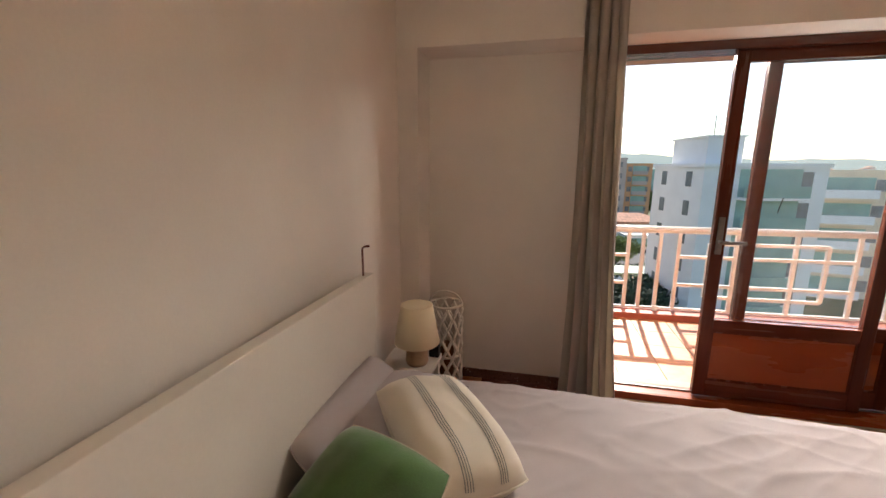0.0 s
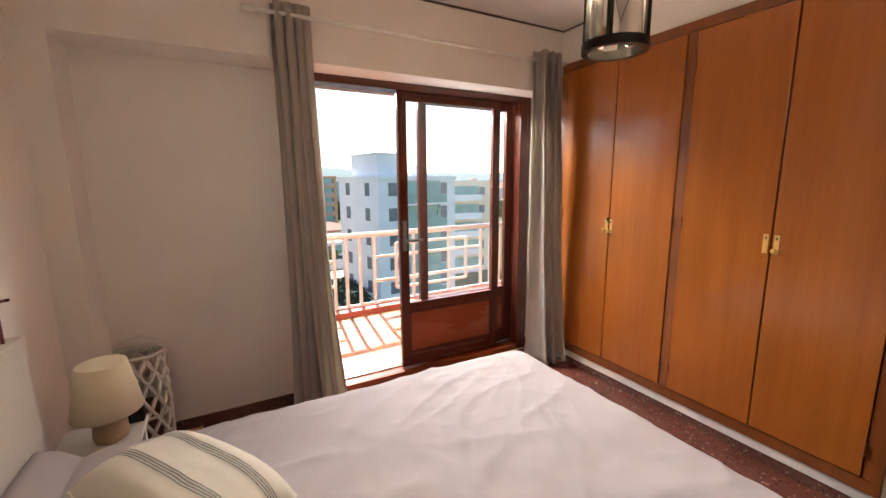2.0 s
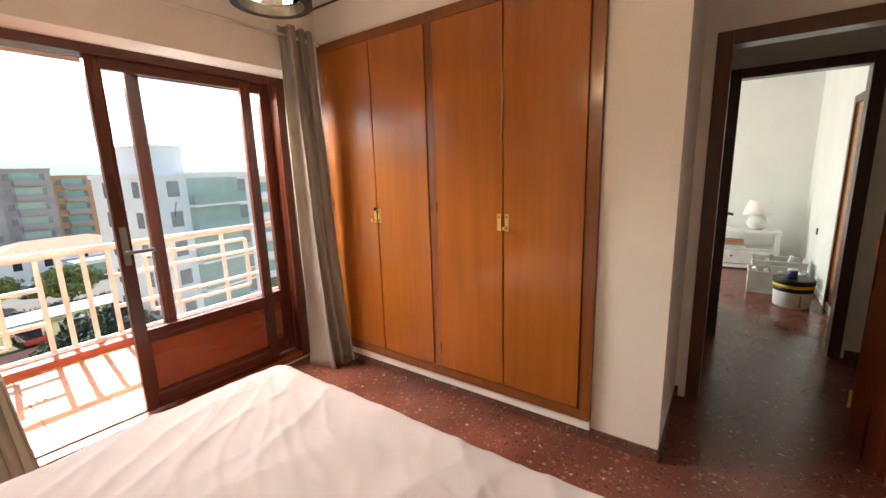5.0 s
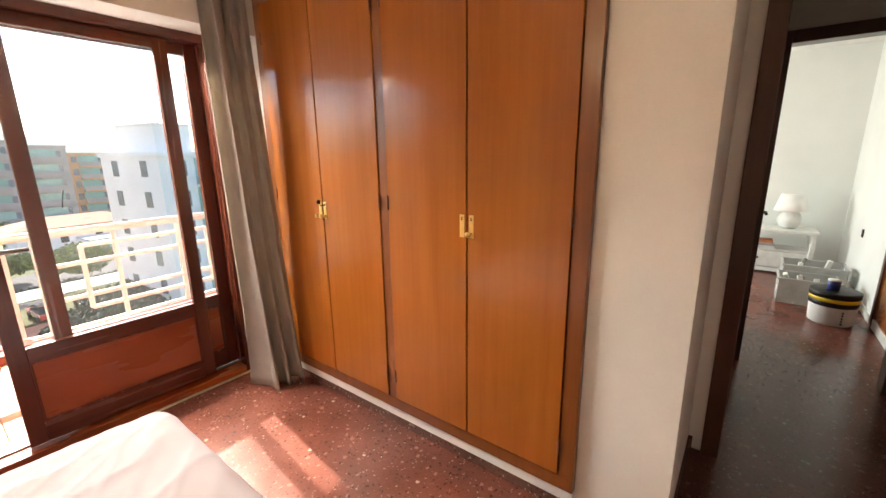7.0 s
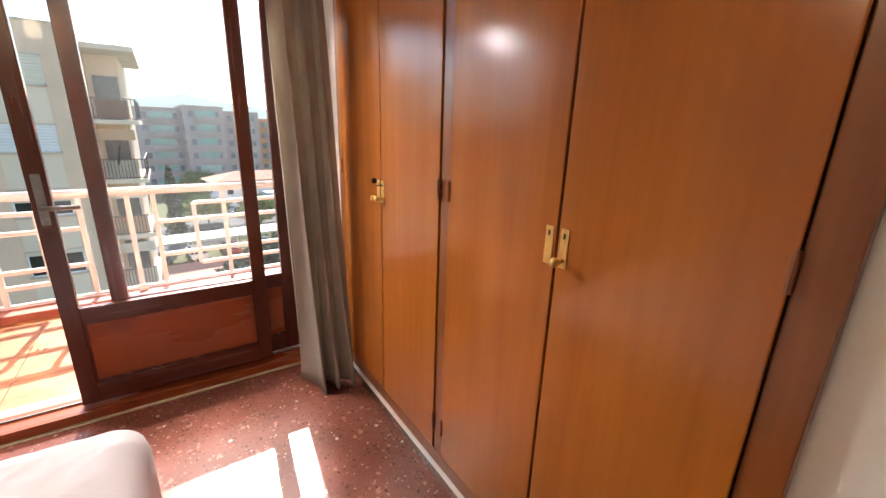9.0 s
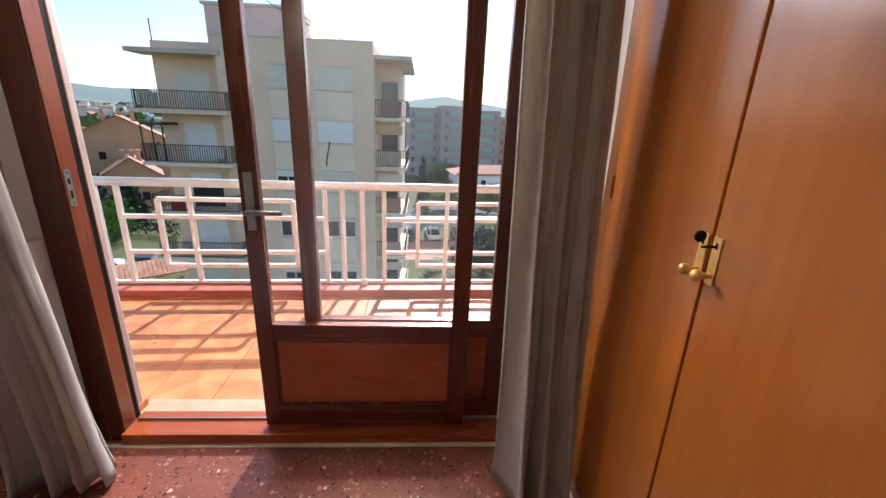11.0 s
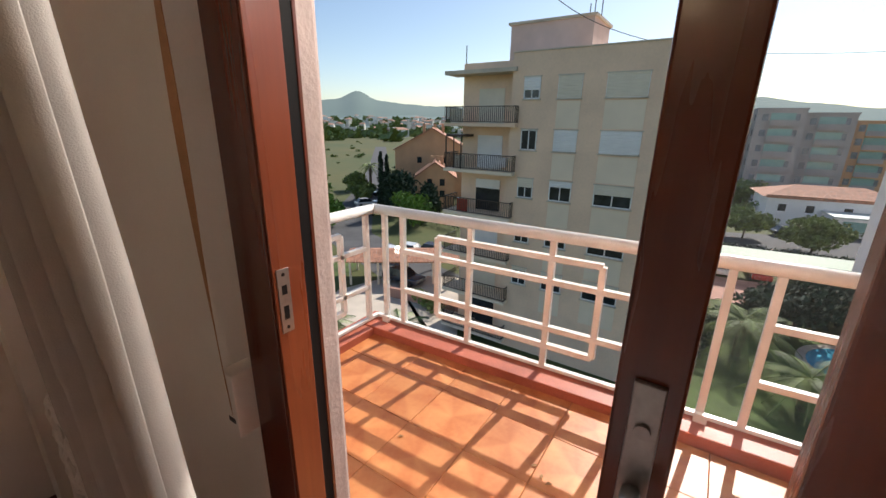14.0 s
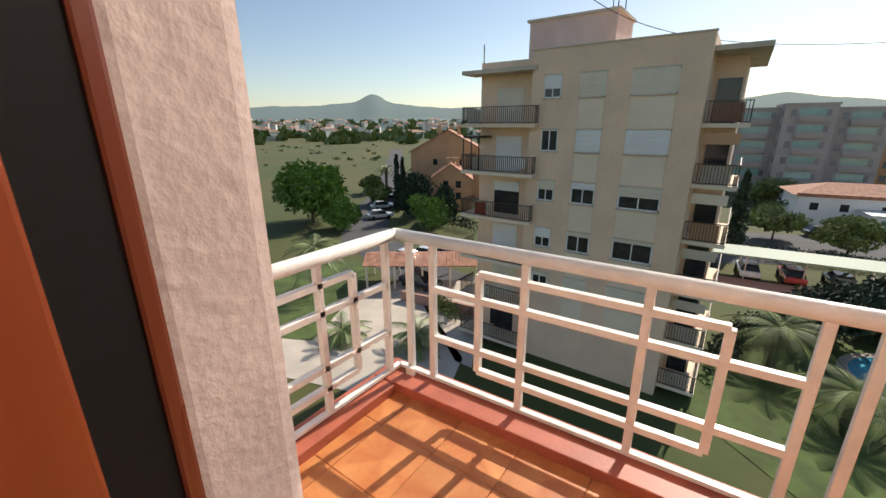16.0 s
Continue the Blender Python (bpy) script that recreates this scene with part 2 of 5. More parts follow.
setting("pilaster", bbox(XW, -0.47, YB, YR, 0, 2.24), WALL, "narrow cream painted pilaster in the corner", "pilaster")
east = bm_new()
box(east, XE, XE + 0.12, 0.02, 0.36, 0, CZ)
box(east, XE, XE + 0.12, 0.36, 2.42, 2.45, CZ)
box(east, XE, XE + 0.12, 2.42, YR, 0, CZ)
setting("wall_east", east, WALL, "cream painted wall round the built-in wardrobe", "wall")
setting("wall_return", bbox(XE + 0.12, 3.43, 0.02, 0.14, 0, CZ), WALL, "cream painted return wall by the bedroom door", "wall")
# door wall to the hall, hall wall, far room
for nm, x, y0, y1, top, mt in (("wall_hall_near", 3.43, -0.86, -0.10, 2.18, WALL), ("wall_hall_far", 4.68, -0.92, -0.15, 2.18, WALL)):
    w = bm_new()
    box(w, x, x + 0.10, y1, 0.9, 0, CZ)
    box(w, x, x + 0.10, -2.6, y0, 0, CZ)
    box(w, x, x + 0.10, y0, y1, top, CZ)
    setting(nm, w, mt, "cream painted wall with a doorway", "wall")
setting("wall_hall_end", bbox(3.53, 4.68, 0.9, 1.0, 0, CZ), WALL)
setting("wall_hall_end", bbox(3.53, 4.68, -2.6, -2.5, 0, CZ), WALL)
setting("wall_far_room", bbox(8.2, 8.3, -1.2, 2.6, 0, CZ), FARWALL, "white painted wall of the far room", "wall")
far = bm_new()
box(far, 4.78, 5.35, -1.2, -1.08, 0, CZ)
box(far, 6.1, 8.2, -1.2, -1.08, 0, CZ)
box(far, 5.35, 6.1, -1.2, -1.08, 2.1, CZ)
setting("wall_far_room", far, FARWALL, "white painted wall with a closet door", "wall")
fl = bm_new()
box(fl, 4.78, 5.8, 2.6, 2.74, 0, CZ)
box(fl, 7.4, 8.3, 2.6, 2.74, 0, CZ)
box(fl, 5.8, 7.4, 2.6, 2.74, 0, 0.4)
box(fl, 5.8, 7.4, 2.6, 2.74, 2.2, CZ)
setting("wall_far_room", fl, FARWALL, "white painted wall with an unseen window opening", "wall")
# Area lamp added in an unseen, assumed window opening to brighten the far room
window_fill = new("window_fill_lamp", bpy.data.lights.new("window_fill_lamp", "AREA"))
window_fill.data.shape, window_fill.data.size, window_fill.data.size_y = "RECTANGLE", 1.6, 1.8
window_fill.data.energy, window_fill.data.color = 36, (0.94, 1.0, 0.96)
window_fill.matrix_world = look((6.6, 2.72, 1.3), (6.6, 0, 1.1))


def skirting(pts, h=0.07, t=0.012):
    for (x0, y0, x1, y1) in pts:
        bm = bbox(min(x0, x1), max(x0, x1), min(y0, y1), max(y0, y1), 0, h, 0.003)
        setting("baseboard", bm, SKIRT, "speckled brown terrazzo baseboard", "baseboard")


skirting([(-0.47, YR - 0.012, 0.60, YR), (2.50, YR - 0.012, XE, YR), (XE - 0.012, 0.008, XE, 0.36), (XE - 0.012, 0.36, XE, 2.42), (XE - 0.012, 0.008, 3.43, 0.02), (3.53, 0.008, 3.542, 0.9), (XW, YS, XW + 0.012, 2.46), (4.668, -2.5, 4.68, -0.995), (4.668, -0.035, 4.68, 0.9), (3.418, -0.0, 3.43, 0.008)])
setting("baseboard", bbox(4.78, 8.2, -1.08, -1.066, 0, 0.08, 0.003), WHITE, "white painted baseboard in the far room", "baseboard")
# dark line where ceiling and walls meet
DARKTRIM = mat("dark_ceiling_line", (0.09, 0.06, 0.045), 0.7)
for bm in (bbox(XW, XE, YB - 0.008, YB, CZ - 0.012, CZ), bbox(XE - 0.008, XE, 0.02, YB, CZ - 0.012, CZ), bbox(XW, XW + 0.008, YS, YB, CZ - 0.012, CZ)):
    setting("trim", bm, DARKTRIM, "thin dark line round the ceiling", "trim")


def casing(name, x0, x1, ya, yb, top, w=0.075):
    """Door frame round an opening from ya to yb in a wall from x0 to x1."""
    d = thing(name, "dark brown varnished wooden door frame", "door frame")
    d["kind"] = "structure"
    for y0, y1 in ((ya - w, ya), (yb, yb + w)):
        part("jamb", bbox(x0 - 0.014, x1 + 0.014, y0, y1, 0, top + w, 0.004), DOORWOOD, d)
    part("head", bbox(x0 - 0.013, x1 + 0.013, ya, yb, top, top + w, 0.004), DOORWOOD, d)
    return d


casing("door_1", 3.43, 3.53, -0.84, -0.115, 2.15)
casing("door_2", 4.68, 4.78, -0.90, -0.17, 2.16)
leaf = thing("bedroom_door", "red-brown varnished wooden door standing open into the bedroom", "door", pose(3.405, -0.815, 0, 0, 0, 194))
part("panel", bbox(0.0, 0.69, -0.018, 0.018, 0.01, 2.14, 0.004), MAHBRIGHT, leaf)
for hz in (0.25, 1.1, 1.95):
    part("hinge", rod(bm_new(), (0.0, -0.024, hz - 0.05), (0.0, -0.024, hz + 0.05), 0.007, seg=8), BRASS, leaf)
closet = thing("closet_door", "brown varnished closet door in the far room", "door")
part("panel", bbox(5.42, 6.03, -1.11, -1.075, 0.01, 2.03, 0.004), OAK, closet)
for y0, y1, z0, z1 in ((5.35, 5.42, 0, 2.1), (6.03, 6.1, 0, 2.1), (5.42, 6.03, 2.03, 2.1)):
    part("frame", bbox(y0, y1, -1.12, -1.06, z0, z1, 0.004), DOORWOOD, closet)


# ---- the balcony door: a two-leaf sliding door ----
slide = thing("door_3", "red mahogany sliding balcony door, one leaf slid half open", "sliding door")
slide["kind"] = "structure"
FY0, FY1 = 2.68, 2.835
part("frame_jamb", bbox(0.575, 0.694, 2.702, 2.780, 0, 2.26, 0.004), MAHOG, slide)
# added strip; its brighter wood colour stands in for light on the reveal
part("jamb_lit_face", bbox(0.694, 0.70, 2.705, 2.780, 0.055, 2.19, 0.002), MAHBRIGHT, slide)
part("frame_jamb", bbox(2.44, 2.545, FY0, 2.80, 0, 2.26, 0.004), MAHOG, slide)
part("frame_head", bbox(0.70, 2.44, FY0, FY1, 2.19, 2.262, 0.004), MAHRAIL, slide)
part("frame_sill", bbox(0.70, 2.44, FY0 - 0.005, FY1, 0, 0.055, 0.004), MAHPANEL, slide)
part("track", bbox(0.713, 2.44, 2.772, 2.778, 0.055, 0.066), STEEL, slide)
part("gasket", bbox(0.60, 0.697, 2.780, 2.806, 0, 2.26), RUBBER, slide)
part("outer_jamb", bbox(0.60, 0.699, 2.806, 2.815, 0, 2.26, 0.002), MAHOG, slide)
part("strike_plate", bbox(0.7001, 0.7025, 2.712, 2.740, 1.10, 1.24, 0.0008), STEEL, slide, "aluminium strike plate")
part("strike_slot", bbox(0.7025, 0.7029, 2.720, 2.732, 1.13, 1.16), RUBBER, slide)
part("strike_slot", bbox(0.7025, 0.7029, 2.720, 2.732, 1.185, 1.205), RUBBER, slide)
for z in (1.112, 1.228):
    part("screw", rod(bm_new(), (0.7024, 2.726, z), (0.7032, 2.726, z), 0.004, seg=8), IRON, slide)


def sash(x0, x1, y0, y1):
    s = 0.072
    leaf = thing("sash", "", "")
    leaf.parent = slide
    part("stile", bbox(x0, x0 + s, y0, y1, 0.066, 2.19, 0.004), MAHOG, leaf)
    part("stile", bbox(x1 - s, x1, y0, y1, 0.066, 2.19, 0.004), MAHOG, leaf)
    part("top_rail", bbox(x0 + s, x1 - s, y0, y1, 2.13, 2.19, 0.003), MAHRAIL, leaf)
    part("middle_rail", bbox(x0 + s, x1 - s, y0, y1, 0.515, 0.595, 0.003), MAHRAIL, leaf)
    part("bottom_rail", bbox(x0 + s, x1 - s, y0, y1, 0.066, 0.178, 0.003), MAHRAIL, leaf)
    part("panel", bbox(x0 + s, x1 - s, y0 + 0.012, y1 - 0.012, 0.178, 0.515), MAHPANEL, leaf)
    for a in ((x0 + s, x1 - s, 0.178, 0.188), (x0 + s, x1 - s, 0.505, 0.515), (x0 + s, x0 + s + 0.01, 0.188, 0.505), (x1 - s - 0.01, x1 - s, 0.188, 0.505)):
        part("moulding", bbox(a[0], a[1], y0 + 0.005, y1 - 0.005, a[2], a[3], 0.002), MAHOG, leaf)
    pane = part("pane", bbox(x0 + s - 0.004, x1 - s + 0.004, (y0 + y1) / 2 - 0.002, (y0 + y1) / 2 + 0.002, 0.591, 2.134), DUSTY, leaf, "clear glass")
    pane.visible_shadow = False
    return leaf


inner = sash(1.332, 2.26, 2.725, 2.765)
outer = sash(1.525, 2.44, 2.785, 2.825)
hp = part("handle_plate", bbox(1.352, 1.386, 2.717, 2.725, 1.02, 1.25, 0.002), STEEL, inner, "brushed aluminium handle plate")
h = bm_new()
rod(h, (1.369, 2.717, 1.10), (1.369, 2.675, 1.10), 0.011)
rod(h, (1.369, 2.682, 1.10), (1.50, 2.682, 1.10), 0.012, 0.010)
part("lever", h, STEEL, hp, smooth=True)
part("keyhole", rod(bm_new(), (1.369, 2.7172, 1.19), (1.369, 2.712, 1.19), 0.009), STEEL, hp)
setting("shutter_box_strip", bbox(0.58, 2.54, 2.60, YR, 2.265, 2.285), WHITE)

# ---- wardrobe ----
wr = thing("wardrobe", "built-in wardrobe with four orange-brown varnished veneer doors", "wardrobe")
WX = 2.638
part("carcass", bbox(XE + 0.01, 3.27, 0.37, 2.41, 0.16, 2.41), OAKDARK, wr)
for y0, y1 in ((0.36, 0.425), (1.362, 1.418), (2.355, 2.42)):
    part("frame_stile", bbox(WX, XE + 0.02, y0, y1, 0.185, 2.39, 0.003), OAKDARK, wr)
part("frame_head", bbox(WX, XE + 0.02, 0.36, 2.42, 2.39, 2.45, 0.003), OAKDARK, wr)
part("frame_foot", bbox(WX, XE + 0.02, 0.36, 2.42, 0.12, 0.185, 0.003), OAKDARK, wr)
part("plinth", bbox(XE - 0.02, XE + 0.03, 0.36, 2.42, 0.06, 0.12, 0.004), WHITE, wr, "white painted plinth")
doors = []
for y0, y1, hinge_y, lock_y in ((0.428, 0.882, 0.428, 0.862), (0.890, 1.359, 1.359, 0.91), (1.421, 1.884, 1.421, 1.868), (1.892, 2.352, 2.352, 1.908)):
    d = part("door", bbox(WX - 0.006, XE, y0, y1, 0.19, 2.386, 0.003), OAK, wr)
    part("lock_plate", bbox(WX - 0.009, WX - 0.006, lock_y - 0.012, lock_y + 0.012, 1.165, 1.265, 0.001), BRASS, d, "brass lock plate")
    part("keyhole", bbox(WX - 0.0095, WX - 0.009, lock_y - 0.003, lock_y + 0.003, 1.24, 1.254), IRON, d)
    for hz in (0.33, 1.29, 2.2):
        part("hinge", rod(bm_new(), (WX - 0.008, hinge_y, hz - 0.035), (WX - 0.008, hinge_y, hz + 0.035), 0.0055, seg=8), OAKDARK, d)
    if lock_y != 0.91:
        k = bm_new()
        rod(k, (WX - 0.008, lock_y, 1.185), (WX - 0.03, lock_y, 1.185), 0.006)
        bmesh.ops.create_uvsphere(k, u_segments=14, v_segments=8, radius=0.013, matrix=pose(WX - 0.036, lock_y, 1.185))
        part("knob", k, BRASS, d, smooth=True)
    if lock_y == 1.868:
        key = bm_new()
        rod(key, (WX - 0.008, lock_y, 1.246), (WX - 0.04, lock_y, 1.246), 0.003, seg=8)
        bmesh.ops.create_cone(key, cap_ends=True, segments=12, radius1=0.012, radius2=0.012, depth=0.004, matrix=pose(WX - 0.048, lock_y, 1.268, 90))
        part("key", key, IRON, d)


# ---- curtains ----
def curtain(x0, x1, yc, z0, z1, folds, amp, flare, seed, label, lean=0.0, drift=0.0, slant=0.0):
    rnd = random.Random(seed)
    c = thing("curtain", label, "curtain")
    bm = bm_new()
    nu, nv = folds * 24, 40
    deep = [rnd.uniform(0.65, 1.25) for _ in range(folds + 2)]
    rows = []
    for j in range(nv + 1):
        v = j / nv
        low = 1 - v
        pool = low ** 9
        row = []
        for i in range(nu + 1):
            u = i / nu
            xm = (x0 + x1) / 2
            x = xm + (x0 + (x1 - x0) * u - xm) * (1 + flare * low ** 2 + 0.12 * pool)
            f = folds * (u + 0.05 * math.sin(5.1 * u + seed) + 0.035 * low * math.sin(9 * u + 2 * v + seed))
            k = max(0.0, min(folds, f))
            a = amp * (deep[int(k)] * (1 - k % 1) + deep[int(k) + 1] * (k % 1)) * (0.65 + 0.25 * low + 0.55 * pool)
            y = yc + a * (math.sin(2 * math.pi * f) + 0.22 * math.sin(4 * math.pi * f + seed + 1.5 * v)) + drift * low ** 0.8 + slant * (u - 0.5) * low
            x += lean * low ** 1.3 + 0.016 * math.sin(4 * math.pi * f + 3 * v)
            y += 0.012 * noise.noise(Vector((x * 9, v * 4, seed))) + 0.014 * pool * noise.noise(Vector((x * 16, v * 30, seed)))
            row.append(bm.verts.new((x, y, z0 + (z1 - z0) * v + (0.012 * math.sin(7 * u + seed) if j == 0 else 0))))
        rows.append(row)
    for a, b in zip(rows, rows[1:]):
        for i in range(nu):
            bm.faces.new((a[i], a[i + 1], b[i + 1], b[i]))
    ob = part("cloth", bm, LINEN, c, smooth=True)
    so = ob.modifiers.new("thick", "SOLIDIFY")
    so.thickness = 0.004
    return c


curtain(0.49, 0.67, 2.415, 0.012, 2.51, 4, 0.05, 0.85, 1, "grey linen curtain gathered beside the open balcony door", 0.065, 0.06, 0.06)
curtain(2.325, 2.555, 2.365, 0.012, 2.51, 3, 0.05, 0.02, 2, "grey linen curtain gathered beside the wardrobe", 0.055, -0.03, -0.14)
rodt = thing("curtain_rod", "thin white curtain rod under the ceiling", "curtain rod")
part("pole", rod(bm_new(), (0.36, 2.385, 2.45), (2.60, 2.385, 2.45), 0.011), WHITE, rodt, smooth=True)
for x in (0.36, 2.60):
    part("finial", rod(bm_new(), (x - 0.03, 2.385, 2.45), (x + 0.03, 2.385, 2.45), 0.017), WHITE, rodt, smooth=True)
for x in (0.42, 2.57):
    part("bracket", beam(bm_new(), (x, 2.385, 2.45), (x, YB, 2.45), 0.014, 0.02), WHITE, rodt)


# ---- bed ----
def slab(bm, x0, x1, y0, y1, z0, z1, r, n=(44, 40), wrinkle=0.0, seed=0):
    """A soft closed slab with rounded rims."""
    top, bot = [], []
    for j in range(n[1] + 1):
        rt, rb = [], []
        for i in range(n[0] + 1):
            u, v = i / n[0] * 2 - 1, j / n[1] * 2 - 1
            u, v = math.copysign(abs(u) ** 0.75, u), math.copysign(abs(v) ** 0.75, v)
            x, y = (x0 + x1) / 2 + u * (x1 - x0) / 2, (y0 + y1) / 2 + v * (y1 - y0) / 2
            dx, dy = min(x - x0, x1 - x), min(y - y0, y1 - y)
            e = 0.0
            for d in (dx, dy):
                if d < r:
                    e += r - math.sqrt(max(0, r * r - (r - d) ** 2))
            far = Vector((x * 2.2 + seed, y * 2.2, seed))
            w = 0.6 * noise.fractal(far, 1.0, 2.1, 3)
            bend = 0.5 * noise.noise(Vector((x * 1.7, y * 1.7, seed + 4)))
            for ang, freq, amp in ((0.5, 5.5, 0.55), (0.95, 9.0, 0.30), (-0.35, 6.5, 0.28)):
                q = x * math.cos(ang + bend) + y * math.sin(ang + bend)
                side = -x * math.sin(ang) + y * math.cos(ang)
                ridge_n = 1 - abs(noise.noise(Vector((q * freq * 0.32, side * freq, seed + ang))))
                w += amp * ridge_n ** 7
            w *= wrinkle
            zt = max(z1 - min(e, (z1 - z0) * 0.98) + w * (1 if e < r * 0.6 else 0.3), z0 + 0.004)
            rt.append(bm.verts.new((x, y, zt)))
            rb.append(bm.verts.new((x, y, z0)))
        top.append(rt), bot.append(rb)
    for j in range(n[1]):
        for i in range(n[0]):
            bm.faces.new((top[j][i], top[j][i + 1], top[j + 1][i + 1], top[j + 1][i]))
            bm.faces.new((bot[j][i], bot[j + 1][i], bot[j + 1][i + 1], bot[j][i + 1]))
    for i in range(n[0]):
        bm.faces.new((bot[0][i], bot[0][i + 1], top[0][i + 1], top[0][i]))
        bm.faces.new((bot[-1][i + 1], bot[-1][i], top[-1][i], top[-1][i + 1]))
    for j in range(n[1]):
        bm.faces.new((bot[j + 1][0], bot[j][0], top[j][0], top[j + 1][0]))
        bm.faces.new((bot[j][-1], bot[j + 1][-1], top[j + 1][-1], top[j][-1]))
    return bm


bed = thing("double_bed", "double bed with a plain cream panel headboard", "bed")
part("headboard", bbox(-0.50, -0.45, -0.1, 1.66, 0.05, 1.06, 0.004), HEAD, bed, "cream painted headboard panel")
part("base", bbox(-0.44, 1.52, 0.0, 1.64, 0.10, 0.30, 0.01), WHITE, bed)
part("mattress", bbox(-0.44, 1.54, -0.02, 1.66, 0.30, 0.50, 0.03), SHEET, bed)
for x in (-0.35, 1.42):
    for y in (0.08, 1.56):
        part("leg", rod(bm_new(), (x, y, 0), (x, y, 0.10), 0.025), IRON, bed)
duvet = tagged(part("duvet", slab(bm_new(), -0.44, 1.68, -0.06, 1.73, 0.16, 0.572, 0.10, (170, 150), 0.0145, 3), SHEET, smooth=True), "creased pale pink cotton duvet spread over the bed", "duvet")


# ---- balcony ----
RC = Vector((-0.62, 4.39, 0))
RANG = math.radians(2.7)
RD = Vector((math.cos(RANG), math.sin(RANG), 0))
RN = Vector((-RD.y, RD.x, 0))
RLEN = 4.6


def rp(s, z, off=0.0):
    p = RC + RD * s + RN * off
    return (p.x, p.y, z)


setting("balcony_slab", bbox(-0.70, 4.2, YO, 4.44, -0.28, -0.03), GROUT, "balcony slab", "balcony")
setting("balcony_ceiling", bbox(-0.9, 4.2, YO, 4.46, 2.52, 2.75), STUCCO, "underside of the balcony above", "ceiling")
ext = bm_new()
box(ext, -2.6, 0.60, YO, YO + 0.03, -3, 2.52)
box(ext, 0.60, 0.668, 2.816, YO + 0.03, -3, 2.52, 0.012)
box(ext, 2.47, 4.6, YO, YO + 0.03, -3, 2.52)
box(ext, 0.63, 2.47, YO, YO + 0.03, 2.28, 2.52)
ext.normal_update()
setting("wall_outside", ext, STUCCO, "rough pinkish stucco outside wall", "wall")
setting("wall_balcony_end", bbox(3.95, 4.2, YO + 0.03, 4.7, -0.03, 2.52), STUCCO)
kerb = bm_new()
beam(kerb, rp(-0.085, 0.015, -0.045), rp(RLEN, 0.015, -0.045), 0.22, 0.09, 0.006)
box(kerb, -0.70, -0.52, YO + 0.03, 4.226, -0.03, 0.059, 0.006)
setting("kerb", kerb, KERB, "low red tiled kerb along the balcony edge", "kerb")
rail = thing("balcony_railing", "cream painted metal balcony railing with rectangular pattern", "railing")
P = 0.036
HR, BR = 0.923, 0.08
part("handrail", rod(bm_new(), rp(-0.0, HR), rp(RLEN, HR), 0.035, seg=16), RAIL, rail, smooth=True)
part("bottom_rail", beam(bm_new(), rp(0, BR), rp(RLEN, BR), 0.034, 0.022, 0.003), RAIL, rail)


def bar(s0, z0, s1, z1, w=P):
    part("bar", beam(bm_new(), rp(s0, z0), rp(s1, z1), w, w * 0.94, 0.003), RAIL, rail)


for base in (0.257, 2.345):
    # posts, an offset rectangle and two long bars between
    for s in (base + 0.535, base + 1.065, base + 1.60):
        bar(s, BR, s, 0.90)
    bar(base + 0.29, 0.79, base + 1.345, 0.79), bar(base + 0.29, 0.225, base + 1.345, 0.225)
    bar(base + 0.29, 0.225, base + 0.29, 0.79), bar(base + 1.345, 0.225, base + 1.345, 0.79)
    bar(base, 0.645, base + 1.60, 0.645), bar(base, 0.345, base + 1.60, 0.345)
for s in (0.095, 0.257, 2.0, 2.165, 2.345, 4.11, 4.27):
    bar(s, BR, s, 0.90)
for s in (0.11, 2.17, 4.11):
    f = bm_new()
    box(f, -0.03, 0.03, -0.012, 0.012, -0.045, 0.045, 0.004)
    rod(f, (-0.018, -0.02, -0.028), (-0.018, 0.02, -0.028), 0.008, seg=8)
    rod(f, (0.018, -0.02, -0.028), (0.018, 0.02, -0.028), 0.008, seg=8)
    bmesh.ops.transform(f, matrix=pose(*rp(s, 0.065, -0.035)), verts=f.verts)
    part("foot", f, RAIL, rail)
# side rail towards the wall
YW = YO + 0.03
part("handrail", rod(bm_new(), (RC.x, RC.y, HR), (RC.x, YW, HR), 0.035, seg=16), RAIL, rail, smooth=True)
part("elbow", tube(bm_new(), [(RC.x, RC.y - 0.04, HR), (RC.x, RC.y, HR), rp(0.04, HR)], 0.0352, 16), RAIL, rail, smooth=True)
part("bottom_rail", beam(bm_new(), (RC.x, RC.y, BR), (RC.x, YW, BR), 0.034, 0.022, 0.003), RAIL, rail)
for y0, z0, y1, z1 in ((4.296, BR, 4.296, 0.90), (3.84, BR, 3.84, 0.90), (3.32, BR, 3.32, 0.90), (4.296, 0.645, YW, 0.645), (4.296, 0.345, YW, 0.345), (4.05, 0.79, 3.1, 0.79), (4.05, 0.225, 3.1, 0.225), (4.05, 0.225, 4.05, 0.79), (3.1, 0.225, 3.1, 0.79)):
    part("bar", beam(bm_new(), (RC.x, y0, z0), (RC.x, y1, z1), P, P * 0.94, 0.003), RAIL, rail)


# ---- outside ----
GZ = -13.3
EX, EY = 1.0, 2.5


def far_at(az, d):
    az = radians(az - 1.2)
    return EX + d * math.sin(az), EY + d * math.cos(az)


